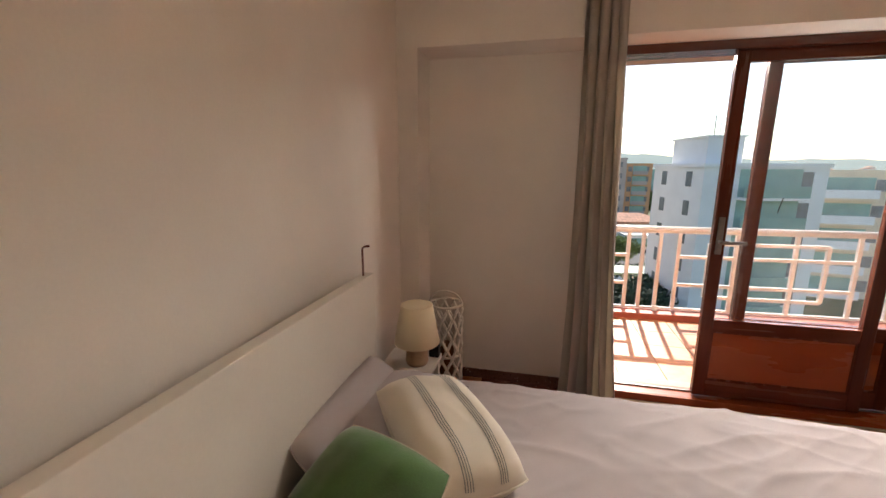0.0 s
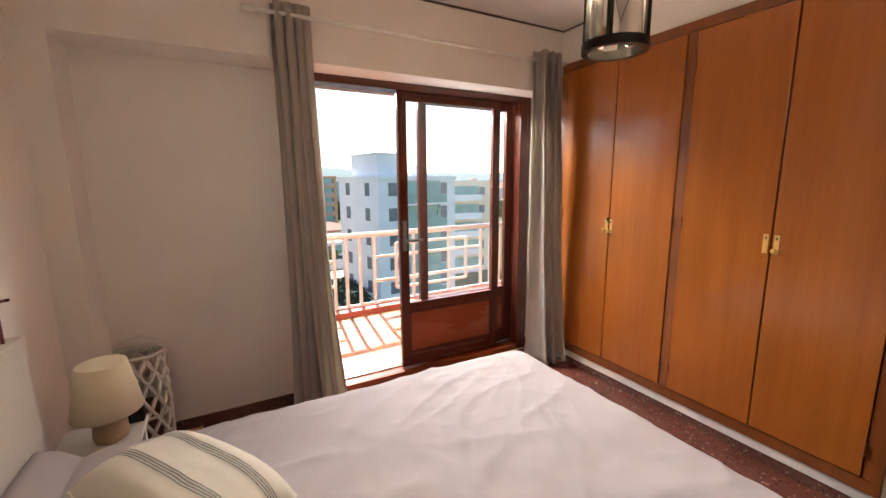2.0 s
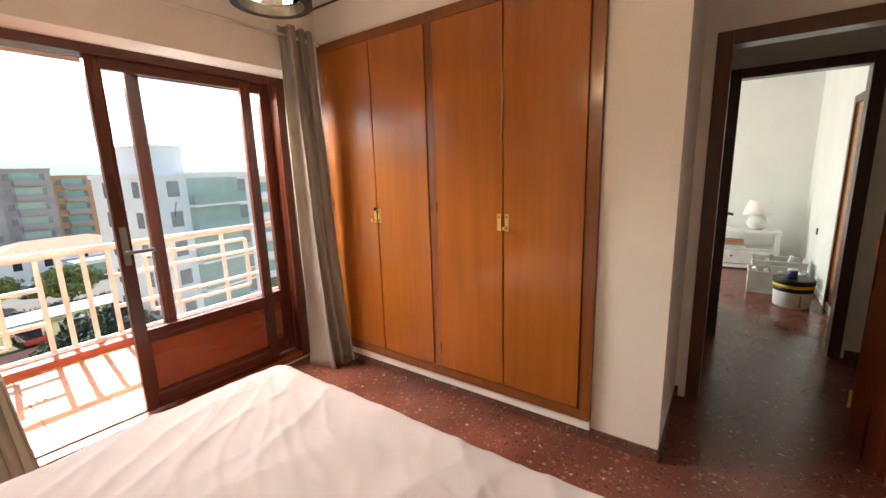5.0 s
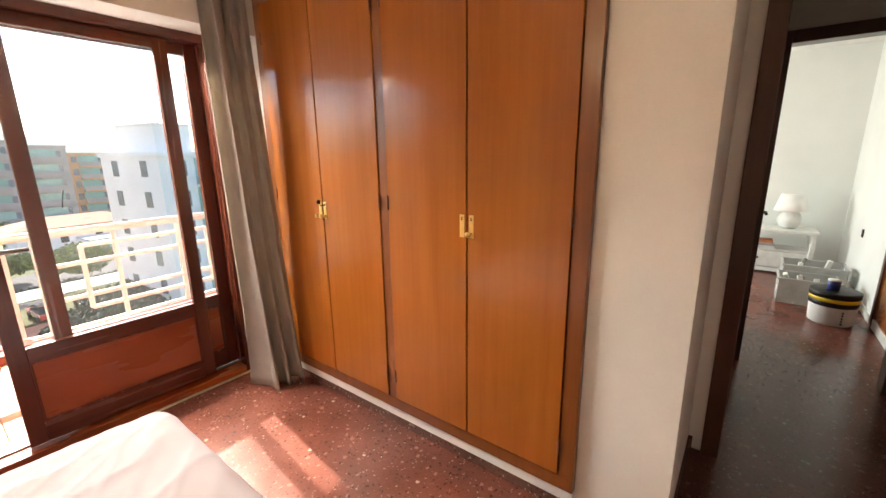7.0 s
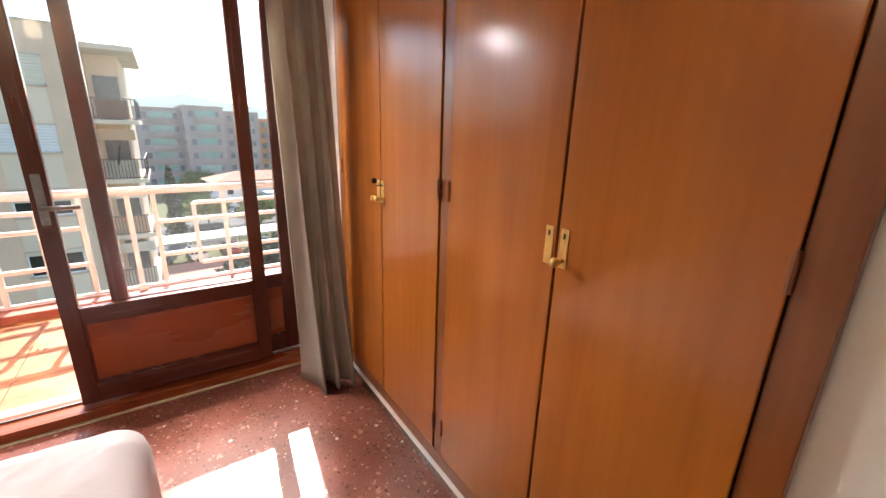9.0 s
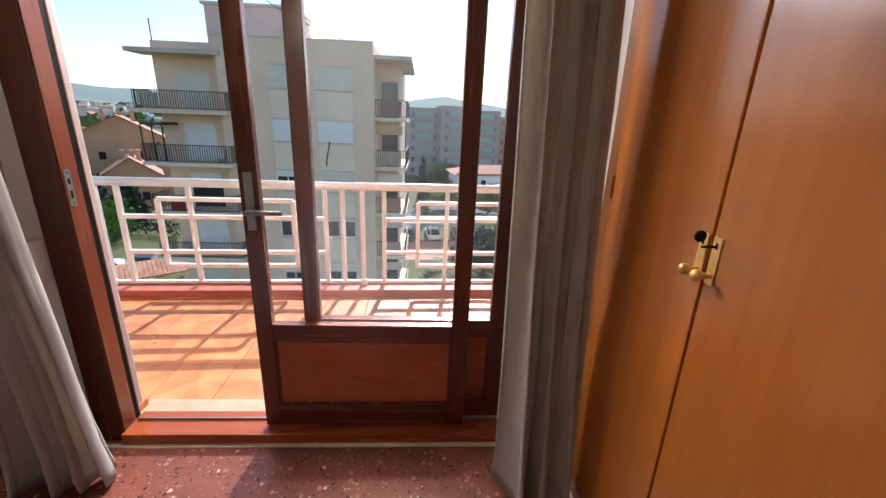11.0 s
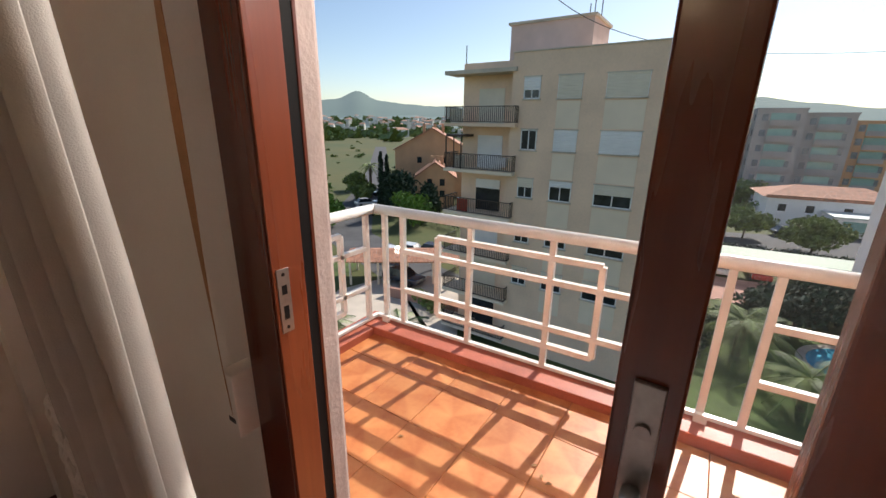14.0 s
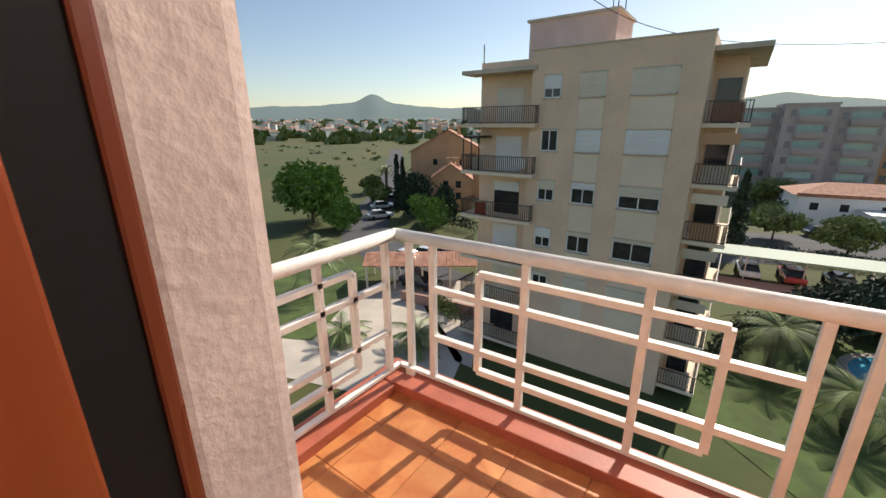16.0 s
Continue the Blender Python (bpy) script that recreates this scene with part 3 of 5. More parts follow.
CREAM = mat("cream_facade_paint", (0.86, 0.63, 0.45), 0.85, var=0.06, scale=0.5, bump=0.1, bscale=8)
CREAMLT = mat("pale_facade_panel", (0.86, 0.72, 0.55), 0.85, var=0.04, scale=0.6)
CONC = mat("pale_concrete", (0.62, 0.53, 0.42), 0.85, var=0.1, scale=1.0)
BROWNRAIL = mat("brown_metal_bars", (0.07, 0.05, 0.04), 0.5, metal=0.3)
SHUTTER = mat("cream_roller_shutter", (0.76, 0.68, 0.54), 0.6, var=0.04, scale=1)
SHUTWHITE = mat("white_roller_shutter", (0.85, 0.83, 0.80), 0.6, var=0.04, scale=1)
# far panes: distance haze painted in as a paler, bluer glass colour
FARWIN = mat("far_window_painted_haze", (0.20, 0.22, 0.24), 0.2, var=0.2, scale=1)
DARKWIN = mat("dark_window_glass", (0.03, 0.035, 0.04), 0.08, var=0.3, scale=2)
GREYWALL = mat("grey_facade", (0.44, 0.40, 0.38), 0.85, var=0.1, scale=0.3)
WHITEWALL = mat("white_facade", (0.88, 0.88, 0.88), 0.8, var=0.05, scale=0.3)
GREENGLASS = mat("green_balcony_glass", (0.28, 0.46, 0.42), 0.15, var=0.1, scale=0.6)
TERRA = mat("terracotta_roof_tiles", (0.50, 0.24, 0.15), 0.85, var=0.2, scale=2.0)
TANWALL = mat("ochre_house_wall", (0.62, 0.36, 0.20), 0.85, var=0.06, scale=0.5)
ASPH = mat("street_asphalt", (0.09, 0.088, 0.09), 0.9, var=0.15, scale=0.4)
PAVE = mat("pale_paving", (0.58, 0.50, 0.41), 0.9, var=0.1, scale=0.5)
REDPAVE = mat("reddish_paving", (0.45, 0.25, 0.19), 0.9, var=0.1, scale=0.5)
LAWN = mat("lawn_grass", (0.085, 0.125, 0.03), 0.95, var=0.25, scale=0.6, bump=0.5, bscale=30)
LEAF = mat("broad_leaves", (0.17, 0.22, 0.05), 0.6, var=0.35, scale=0.8)
LEAFLT = mat("bright_leaves", (0.13, 0.24, 0.03), 0.6, var=0.3, scale=0.8)
LEAFDK = mat("dark_cypress_leaves", (0.028, 0.055, 0.022), 0.7, var=0.35, scale=0.8)
PALM = mat("palm_fronds", (0.17, 0.22, 0.055), 0.5, var=0.35, scale=1.0)
BARK = mat("grey_brown_bark", (0.14, 0.10, 0.07), 0.9, var=0.25, scale=3)
WATER = mat("pool_water", (0.10, 0.45, 0.62), 0.08, var=0.1, scale=1)
CARWHITE = mat("white_car_paint", (0.75, 0.75, 0.75), 0.2, coat=0.8)
CARDARK = mat("dark_car_paint", (0.03, 0.035, 0.05), 0.2, coat=0.8)
CARRED = mat("red_car_paint", (0.4, 0.05, 0.04), 0.2, coat=0.8)
TYRE = mat("tyre_rubber", (0.02, 0.02, 0.02), 0.8)

# ground to the horizon, with grass, straw and earth patches
GRASS = mat("dry_meadow", (0.115, 0.10, 0.03), 0.95, var=0.3, scale=0.03, bscale=0.5, col2=(0.055, 0.08, 0.018))
g = bm_new()
bmesh.ops.create_grid(g, x_segments=8, y_segments=8, size=4200, matrix=pose(0, 0, GZ))
setting("ground", g, GRASS, "green and straw-coloured meadow reaching the hills", "ground")


def strip(name, pts, w, z, material, label):
    bm = bm_new()
    left, right = [], []
    for i, p in enumerate(pts):
        a, b = Vector(pts[max(0, i - 1)]), Vector(pts[min(len(pts) - 1, i + 1)])
        d = (b - a).normalized()
        nrm = Vector((-d.y, d.x))
        left.append(bm.verts.new((p[0] + nrm.x * w / 2, p[1] + nrm.y * w / 2, z)))
        right.append(bm.verts.new((p[0] - nrm.x * w / 2, p[1] - nrm.y * w / 2, z)))
    for i in range(len(pts) - 1):
        bm.faces.new((left[i], right[i], right[i + 1], left[i + 1]))
    return setting(name, bm, material, label, name)


strip("road", [far_at(-25, 31), far_at(-38, 40), far_at(-46, 54), far_at(-45, 70), far_at(-42.5, 95), far_at(-41.4, 140), far_at(-41, 260)], 6.5, GZ + 0.02, ASPH, "grey asphalt street with parked cars")
strip("pavement", [far_at(-54, 22), far_at(-45, 28), far_at(-37, 30.5), far_at(-29, 30)], 15, GZ + 0.03, PAVE, "pale paved forecourt")
strip("lawn", [far_at(7, 21), far_at(15, 27), far_at(22, 34), far_at(30, 45)], 13, GZ + 0.03, LAWN, "mown green lawn")
strip("lawn", [far_at(-62, 30), far_at(-55, 36), far_at(-50, 45)], 9, GZ + 0.05, LAWN, "mown green lawn")
strip("pavement", [far_at(-4, 44), far_at(8, 45), far_at(24, 52)], 7, GZ + 0.04, REDPAVE, "reddish paved walk beside the gardens")
strip("road", [far_at(-3, 58), far_at(6, 64), far_at(20, 76)], 14, GZ + 0.03, ASPH, "grey asphalt street with parked cars")
pool = bm_new()
lathe(pool, [(3.4, GZ + 0.02), (3.4, GZ + 0.14), (2.9, GZ + 0.14), (2.9, GZ + 0.10)], *far_at(19, 34.5), seg=28)
pl = thing("swimming_pool", "small round blue swimming pool with a pale rim", "pool")
part("rim", pool, PAVE, pl)
part("water", rod(bm_new(), (*far_at(19, 34.5), GZ + 0.05), (*far_at(19, 34.5), GZ + 0.12), 2.88, seg=28), WATER, pl)

# hills far away; haze painted as a bluish glow in their material
HAZEGLOW = bpy.data.materials.new("hills_painted_haze")
HAZEGLOW.use_nodes = True
hb = HAZEGLOW.node_tree.nodes["Principled BSDF"]
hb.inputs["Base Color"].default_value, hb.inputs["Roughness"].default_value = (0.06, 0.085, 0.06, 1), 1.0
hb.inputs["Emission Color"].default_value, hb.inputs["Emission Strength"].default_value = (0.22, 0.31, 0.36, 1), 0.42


def hills(dist, el, seed, rough):
    bm = bm_new()
    prev = None
    for i in range(0, 361):
        az = -120 + i * 0.66
        x, y = far_at(az, dist)
        z = 1.5 + dist * math.tan(radians(el(az) + rough * noise.fractal(Vector((az * 0.22, seed, 0)), 1.0, 2.0, 5)))
        x2, y2 = far_at(az, dist + 500)
        col = [bm.verts.new((x2, y2, z * 0.7)), bm.verts.new((x, y, z)), bm.verts.new((*far_at(az, dist - 350), GZ + (z - GZ) * 0.45)), bm.verts.new((*far_at(az, dist - 700), GZ - 1))]
        if prev:
            for a in range(3):
                bm.faces.new((prev[a], col[a], col[a + 1], prev[a + 1]))
        prev = col
    for f in bm.faces:
        f.smooth = True
    return setting("backdrop", bm, HAZEGLOW, "blue-green hills with painted glowing haze on the horizon", "hills")


def ridge(az):
    return 1.75 + 1.0 * math.exp(-((az + 45) / 11) ** 2) + 0.85 * math.exp(-((az + 43.8) / 1.5) ** 2) + 1.3 * math.exp(-((az - 4) / 7) ** 2) - 0.9 * (1 / (1 + math.exp(-(az - 22) / 5)))


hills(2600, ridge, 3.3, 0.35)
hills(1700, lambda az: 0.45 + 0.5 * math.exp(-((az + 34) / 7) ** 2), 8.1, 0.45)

# town under the hills: too many and too far to count
rnd = random.Random(5)
TOWN = mat("far_white_houses", (0.80, 0.76, 0.70), 0.9, var=0.2, scale=0.02)
TOWNROOF = mat("far_terracotta_roofs", (0.48, 0.27, 0.19), 0.9, var=0.2, scale=0.02)
town, roofs, woods = bm_new(), bm_new(), bm_new()


def plain_box(bm, cx, cy, w, d, z0, z1, turn):
    c, s = math.cos(turn), math.sin(turn)
    vs = [bm.verts.new((cx + c * a * w / 2 - s * b * d / 2, cy + s * a * w / 2 + c * b * d / 2, z)) for z in (z0, z1) for a, b in ((-1, -1), (1, -1), (1, 1), (-1, 1))]
    for f in ((4, 5, 6, 7), (0, 1, 5, 4), (1, 2, 6, 5), (2, 3, 7, 6), (3, 0, 4, 7)):
        bm.faces.new([vs[i] for i in f])
    return vs


def hip(bm, cx, cy, w, d, z0, z1, turn):
    c, s = math.cos(turn), math.sin(turn)
    vs = [bm.verts.new((cx + c * a * w / 2 - s * b * d / 2, cy + s * a * w / 2 + c * b * d / 2, z0)) for a, b in ((-1.1, -1.1), (1.1, -1.1), (1.1, 1.1), (-1.1, 1.1))]
    r = [bm.verts.new((cx + c * a * w / 4, cy + s * a * w / 4, z1)) for a in (-1, 1)]
    for f in ((vs[0], vs[1], r[1], r[0]), (vs[2], vs[3], r[0], r[1]), (vs[1], vs[2], r[1]), (vs[3], vs[0], r[0])):
        bm.faces.new(f)


for i in range(520):
    left = rnd.random() < 0.55
    az, d = (rnd.uniform(-75, -24), rnd.uniform(430, 1400)) if left else (rnd.uniform(-4, 60), rnd.uniform(150, 1100))
    if not left and az < 14 and d < 260:
        continue
    x, y = far_at(az, d)
    w, dp, h = rnd.uniform(8, 18), rnd.uniform(7, 12), rnd.uniform(4, 9) if left else rnd.uniform(4, 13)
    rise = max(0, (d - 500) * 0.028) if left else max(0, (d - 500) * 0.012)
    t = rnd.uniform(0, 3)
    plain_box(town, x, y, w, dp, GZ, GZ + h + rise, t)
    if rnd.random() < 0.7:
        hip(roofs, x, y, w, dp, GZ + h + rise, GZ + h + rise + 2.2, t)


def clump(bm, cx, cy, cz, rx, ry, rz, n, size, rn, hollow=0.55):
    """Leaf-sized faces scattered through an uneven crown."""
    for _ in range(n):
        while True:
            v = Vector((rn.uniform(-1, 1), rn.uniform(-1, 1), rn.uniform(-1, 1)))
            if hollow < v.length < 1:
                break
        k = 0.72 + 0.42 * noise.noise(v * 2.3 + Vector((cx, cy, cz)))
        p = Vector((cx + v.x * rx * k, cy + v.y * ry * k, cz + v.z * rz * k))
        a = Vector((rn.uniform(-1, 1), rn.uniform(-1, 1), rn.uniform(-1, 1))).normalized()
        b = a.orthogonal().normalized()
        s = size * rn.uniform(0.6, 1.3)
        bm.faces.new([bm.verts.new(p + a * s), bm.verts.new(p + b * s * 0.55), bm.verts.new(p - a * s), bm.verts.new(p - b * s * 0.55)])


for i in range(420):
    left = rnd.random() < 0.62
    az, d = (rnd.uniform(-75, -24), 330 + 1050 * rnd.random() ** 1.3) if left else (rnd.uniform(-5, 60), rnd.uniform(130, 900))
    x, y = far_at(az, d)
    rise = max(0, (d - 500) * 0.028) if left else max(0, (d - 500) * 0.012)
    r = rnd.uniform(4, 10)
    clump(woods, x, y, GZ + rise + r * 0.4, r * 1.5, r * 1.5, r * 0.8, 34, r * 0.5, rnd, 0.3)
for i in range(60):
    x, y = far_at(rnd.uniform(-70, -43), rnd.uniform(85, 330))
    r = rnd.uniform(0.5, 1.6)
    clump(woods, x, y, GZ + r * 0.35, r * 1.6, r * 1.6, r * 0.7, 26, r * 0.4, rnd, 0.3)
for nm, bm, mt, lab in (("far_houses", town, TOWN, "many small white houses under the hills"), ("far_roofs", roofs, TOWNROOF, "many small terracotta roofs under the hills"), ("far_trees", woods, LEAF, "scattered dark green trees between far houses")):
    tagged(part(nm, bm, mt), lab, "houses" if mt is not LEAF else "trees", kind="stuff")


# ---- trees ----
def tree(name, x, y, h, r, material, label, seed, n=4200, size=0.26, crowns=7):
    rn = random.Random(seed)
    t = thing(name, label, "tree", pose(x, y, GZ))
    bm = bm_new()
    rod(bm, (0, 0, 0), (0.1, 0, h * 0.55), h * 0.028, h * 0.014, 8)
    for k in range(5):
        a = k * 1.26 + rn.random()
        rod(bm, (0.05, 0, h * (0.28 + 0.05 * k)), (r * 0.6 * math.cos(a), r * 0.6 * math.sin(a), h * rn.uniform(0.55, 0.8)), h * 0.012, h * 0.004, 6)
    part("trunk", bm, BARK, t)
    cr = bm_new()
    for k in range(crowns):
        a = k * 2.4
        q = r * 0.5 * math.sqrt(k / crowns) * 1.3
        s = rn.uniform(0.5, 0.75)
        clump(cr, q * math.cos(a), q * math.sin(a), h * rn.uniform(0.30, 0.74), r * s, r * s, h * 0.3, n // crowns, size, rn, 0.35)
    part("crown", cr, material, t)
    return t


def cypress(x, y, h, r, seed):
    rn = random.Random(seed)
    t = thing("cypress_tree", "tall narrow dark green cypress tree", "tree", pose(x, y, GZ))
    part("trunk", rod(bm_new(), (0, 0, 0), (0, 0, h * 0.8), 0.18, 0.04, 8), BARK, t)
    bm = bm_new()
    for k in range(14):
        f = k / 13
        clump(bm, rn.uniform(-0.1, 0.1), rn.uniform(-0.1, 0.1), h * (0.08 + 0.86 * f), r * (1.05 - 0.85 * f ** 1.5), r * (1.05 - 0.85 * f ** 1.5), h * 0.09, 120, 0.26, rn, 0.4)
    part("crown", bm, LEAFDK, t)
    return t


def palm(x, y, h, r, seed, n=26):
    rn = random.Random(seed)
    t = thing("palm_tree", "green palm tree with a thick rough trunk", "palm tree", pose(x, y, GZ))
    tr = bm_new()
    steps = 9
    for k in range(steps):
        rod(tr, (0, 0, h * k / steps), (0, 0, h * (k + 1) / steps), 0.24, 0.30, 10)
    part("trunk", tr, BARK, t)
    for k in range(n):
        bm = bm_new()
        a = k * 2.39996
        up = 0.9 - 1.5 * (k / n)
        L = r * rn.uniform(0.85, 1.1)
        pts = []
        for s in range(9):
            f = s / 8
            pts.append(Vector((math.cos(a) * L * f * math.cos(up * 0.8), math.sin(a) * L * f * math.cos(up * 0.8), h + L * (f * math.sin(up) - 0.55 * f * f))))
        for p, q in zip(pts, pts[1:]):
            rod(bm, p, q, 0.03, 0.02, 4, False)
        side = Vector((-math.sin(a), math.cos(a), 0))
        for s in range(1, 34):
            f = s / 34
            i = min(7, int(f * 8))
            p = pts[i].lerp(pts[i + 1], f * 8 - i)
            d = (pts[i + 1] - pts[i]).normalized()
            ll = 0.24 * L * math.sin(math.pi * (0.12 + 0.85 * f)) + 0.05
            for sg in (-1, 1):
                tip = p + side * sg * ll * 0.85 + d * ll * 0.5 - Vector((0, 0, ll * 0.35))
                bm.faces.new([bm.verts.new(p - d * 0.03), bm.verts.new(p + d * 0.03), bm.verts.new(tip)])
        part("frond", bm, PALM, t)
    return t


tree("broadleaf_tree", *far_at(-52.8, 66), 10.2, 5.4, LEAFLT, "large spreading green tree in the meadow", 1, 12000, 0.36, 22)
tree("broadleaf_tree", *far_at(-49.0, 60), 5.5, 3.4, LEAFLT, "low green tree at the meadow's edge", 2)
tree("broadleaf_tree", *far_at(-36.6, 58), 5.4, 3.5, LEAFLT, "round bright green tree beside the street", 3, 3200, 0.24)
tree("broadleaf_tree", *far_at(-38.4, 66), 8.0, 3.2, LEAFDK, "dark green tree behind the round tree", 4)
tree("broadleaf_tree", *far_at(-34.5, 63), 6.5, 2.8, LEAFDK, "dark green tree beside the ochre house", 6)
tree("broadleaf_tree", *far_at(-43.8, 78), 4.6, 3.0, LEAF, "green street tree beside parked cars", 7)
tree("broadleaf_tree", *far_at(-44.6, 92), 5.0, 3.2, LEAF, "green street tree beside parked cars", 8)
tree("broadleaf_tree", *far_at(5.6, 68), 4.6, 3.6, LEAF, "rounded grey-green tree beside the street", 9)
tree("broadleaf_tree", *far_at(11.8, 66), 4.8, 4.0, LEAF, "rounded grey-green tree beside the street", 10)
tree("broadleaf_tree", *far_at(12.5, 37), 5.2, 4.2, LEAFDK, "dark green garden tree above the lawn", 11)
tree("broadleaf_tree", *far_at(17.5, 42), 4.4, 4.0, LEAFDK, "dark green garden tree above the lawn", 12)
tree("broadleaf_tree", *far_at(8.5, 88), 4.0, 4.6, LEAFLT, "bright green clipped trees beside the low house", 13)
tree("broadleaf_tree", *far_at(4.5, 96), 6.0, 5.0, LEAF, "green tree before the grey flats", 14)
cypress(*far_at(2.2, 60), 9.4, 1.7, 21)
cypress(*far_at(-41.0, 71), 10.0, 1.1, 22)
cypress(*far_at(-40.2, 74), 9.2, 1.0, 23)
palm(*far_at(8.2, 31), 2.6, 3.4, 31)
palm(*far_at(15.5, 27), 2.0, 3.0, 32)
palm(*far_at(-53.0, 37), 4.2, 3.2, 33)
palm(*far_at(-38.6, 25), 1.2, 2.4, 34)
palm(*far_at(-42.5, 82), 6.5, 2.4, 35, 18)
palm(*far_at(-50.0, 27), 0.8, 2.4, 36)


def hedge(pts, w, h, seed, material=LEAF):
    rn = random.Random(seed)
    bm = bm_new()
    for (x0, y0), (x1, y1) in zip(pts, pts[1:]):
        L = math.hypot(x1 - x0, y1 - y0)
        for k in range(int(L * 1.2) + 1):
            f = k / (int(L * 1.2) + 1)
            clump(bm, x0 + (x1 - x0) * f, y0 + (y1 - y0) * f, GZ + h * 0.5, w * 0.75, w * 0.75, h * 0.62, 90, 0.16, rn, 0.35)
    return tagged(part("hedge", bm, material), "dense dark green garden hedge", "hedge", kind="stuff")


hedge([far_at(3, 28), far_at(5, 34), far_at(10, 40), far_at(22, 47)], 1.6, 2.0, 41, LEAFDK)
hedge([far_at(3, 57), far_at(10, 58), far_at(18, 62)], 1.4, 1.8, 42, LEAFDK)
hedge([far_at(4, 84), far_at(7, 92), far_at(8, 104)], 2.0, 2.6, 43)
hedge([far_at(-33, 29), far_at(-36, 32)], 1.2, 1.4, 44)
hedge([far_at(-30, 56), far_at(-36, 62), far_at(-39, 66)], 2.0, 2.2, 45, LEAFDK)


# ---- parked cars ----
def car(x, y, turn, paint, label):
    c = thing("car", label, "car", pose(x, y, GZ + 0.04, 0, 0, turn), "parked cars")
    b = bm_new()
    box(b, -2.1, 2.1, -0.85, 0.85, 0.30, 0.85, 0.16, 3)
    part("body", b, paint, c, smooth=True)
    cb = bm_new()
    vs = [cb.verts.new(p) for p in ((-1.7, -0.78, 0.83), (1.1, -0.78, 0.83), (1.1, 0.78, 0.83), (-1.7, 0.78, 0.83), (-1.25, -0.62, 1.42), (0.35, -0.62, 1.42), (0.35, 0.62, 1.42), (-1.25, 0.62, 1.42))]
    for f in ((4, 5, 6, 7), (0, 1, 5, 4), (1, 2, 6, 5), (2, 3, 7, 6), (3, 0, 4, 7)):
        cb.faces.new([vs[i] for i in f])
    part("cabin", cb, DARKWIN, c)
    part("roof", bbox(-1.2, 0.3, -0.6, 0.6, 1.40, 1.45, 0.02), paint, c)
    for wx in (-1.3, 1.3):
        for wy in (-0.8, 0.8):
            part("wheel", rod(bm_new(), (wx, wy - 0.1, 0.31), (wx, wy + 0.1, 0.31), 0.31, seg=14), TYRE, c)
    return c


for az, d, turn, p, lab in ((9.5, 74, 20, CARDARK, "dark blue parked car on the street"), (-43.6, 66, 60, CARWHITE, "white parked car at the kerb"), (-43.2, 74, 62, CARWHITE, "white parked car at the kerb"), (-42.9, 84, 62, CARDARK, "dark parked car at the kerb"), (-36.5, 44, 5, CARWHITE, "white parked car at the kerb"), (-39.5, 43, 5, CARWHITE, "white parked car at the kerb"), (-33.2, 44, 5, CARDARK, "dark parked car at the kerb"), (-38.0, 36, 0, CARDARK, "dark parked car on the forecourt"), (6.5, 100, 15, CARWHITE, "white parked car before the flats")):
    car(*far_at(az, d), turn, p, lab)

# carport
cp = thing("carport", "long carport with a pale green metal roof", "carport", pose(*far_at(8, 50.5), GZ, 0, 0, 6))
part("roof", bbox(-9, 10, -2.0, 2.0, 2.35, 2.5, 0.03), mat("pale_green_metal", (0.20, 0.27, 0.18), 0.6), cp)
for x in (-8.5, -4, 0.5, 5, 9.5):
    for y in (-1.8, 1.8):
        part("post", bbox(x - 0.06, x + 0.06, y - 0.06, y + 0.06, 0, 2.35), CONC, cp)
for i, x in enumerate((-7, -3.5, 0, 3.5, 7)):
    v = Vector((x, 0, 0)) @ Matrix.Rotation(radians(-6), 3, "Z")
    q = far_at(8, 50.5)
    car(q[0] + v.x, q[1] + v.y, 96, (CARDARK, CARWHITE, CARRED, CARDARK, CARWHITE)[i], "parked car under the carport roof")


# tiled shelter over parked cars by the street
shel = thing("tiled_shelter", "long open shelter with a low terracotta tiled roof", "shelter", pose(*far_at(-37.5, 37.5), GZ, 0, 0, 36))
sr = bm_new()
for y0, z0, y1, z1 in ((-2.2, 2.3, 0.0, 2.9), (0.0, 2.9, 2.2, 2.3)):
    for k in range(36):
        x = -5.4 + 0.3 * k
        beam(sr, (x, y0, z0), (x, y1, z1), 0.27, 0.10)
part("roof", sr, TERRA, shel)
for x in (-5.2, -2.6, 0.0, 2.6, 5.2):
    for y in (-2.0, 2.0):
        part("post", bbox(x - 0.09, x + 0.09, y - 0.09, y + 0.09, 0, 2.32), CREAMLT, shel)
part("beam", bbox(-5.4, 5.4, -2.08, -1.92, 2.2, 2.36), CREAMLT, shel)


# ---- the cream block of flats opposite ----
flats = thing("apartment_building", "cream block of flats with shuttered windows and corner balconies", "building", pose(-0.7, 0, -0.38))
AX0, AX1, AY, AYB = -8.6, -0.12, 25.5, 36.0
SL = [1.9 - 2.85 * k for k in range(6)]
part("wall", bbox(AX0, AX1, AY, AYB, GZ, 5.75), CREAM, flats)
part("wall", bbox(-12.6, AX0, AY + 1.2, AYB, GZ, 5.55), CREAM, flats)
part("wall", bbox(AX1, 1.2, AY + 2.6, AYB, GZ, 5.1), CREAM, flats)
part("parapet_cap", bbox(AX0 - 0.05, AX1 + 0.05, AY - 0.05, AY + 0.2, 5.75, 5.82), CONC, flats)
part("roof_slab", bbox(-13.2, AX0 + 0.3, AY - 0.2, AY + 1.4, 4.78, 5.0), CONC, flats)
part("roof_slab", bbox(AX1, 2.0, AY + 0.4, AYB - 2, 5.0, 5.22), CONC, flats)
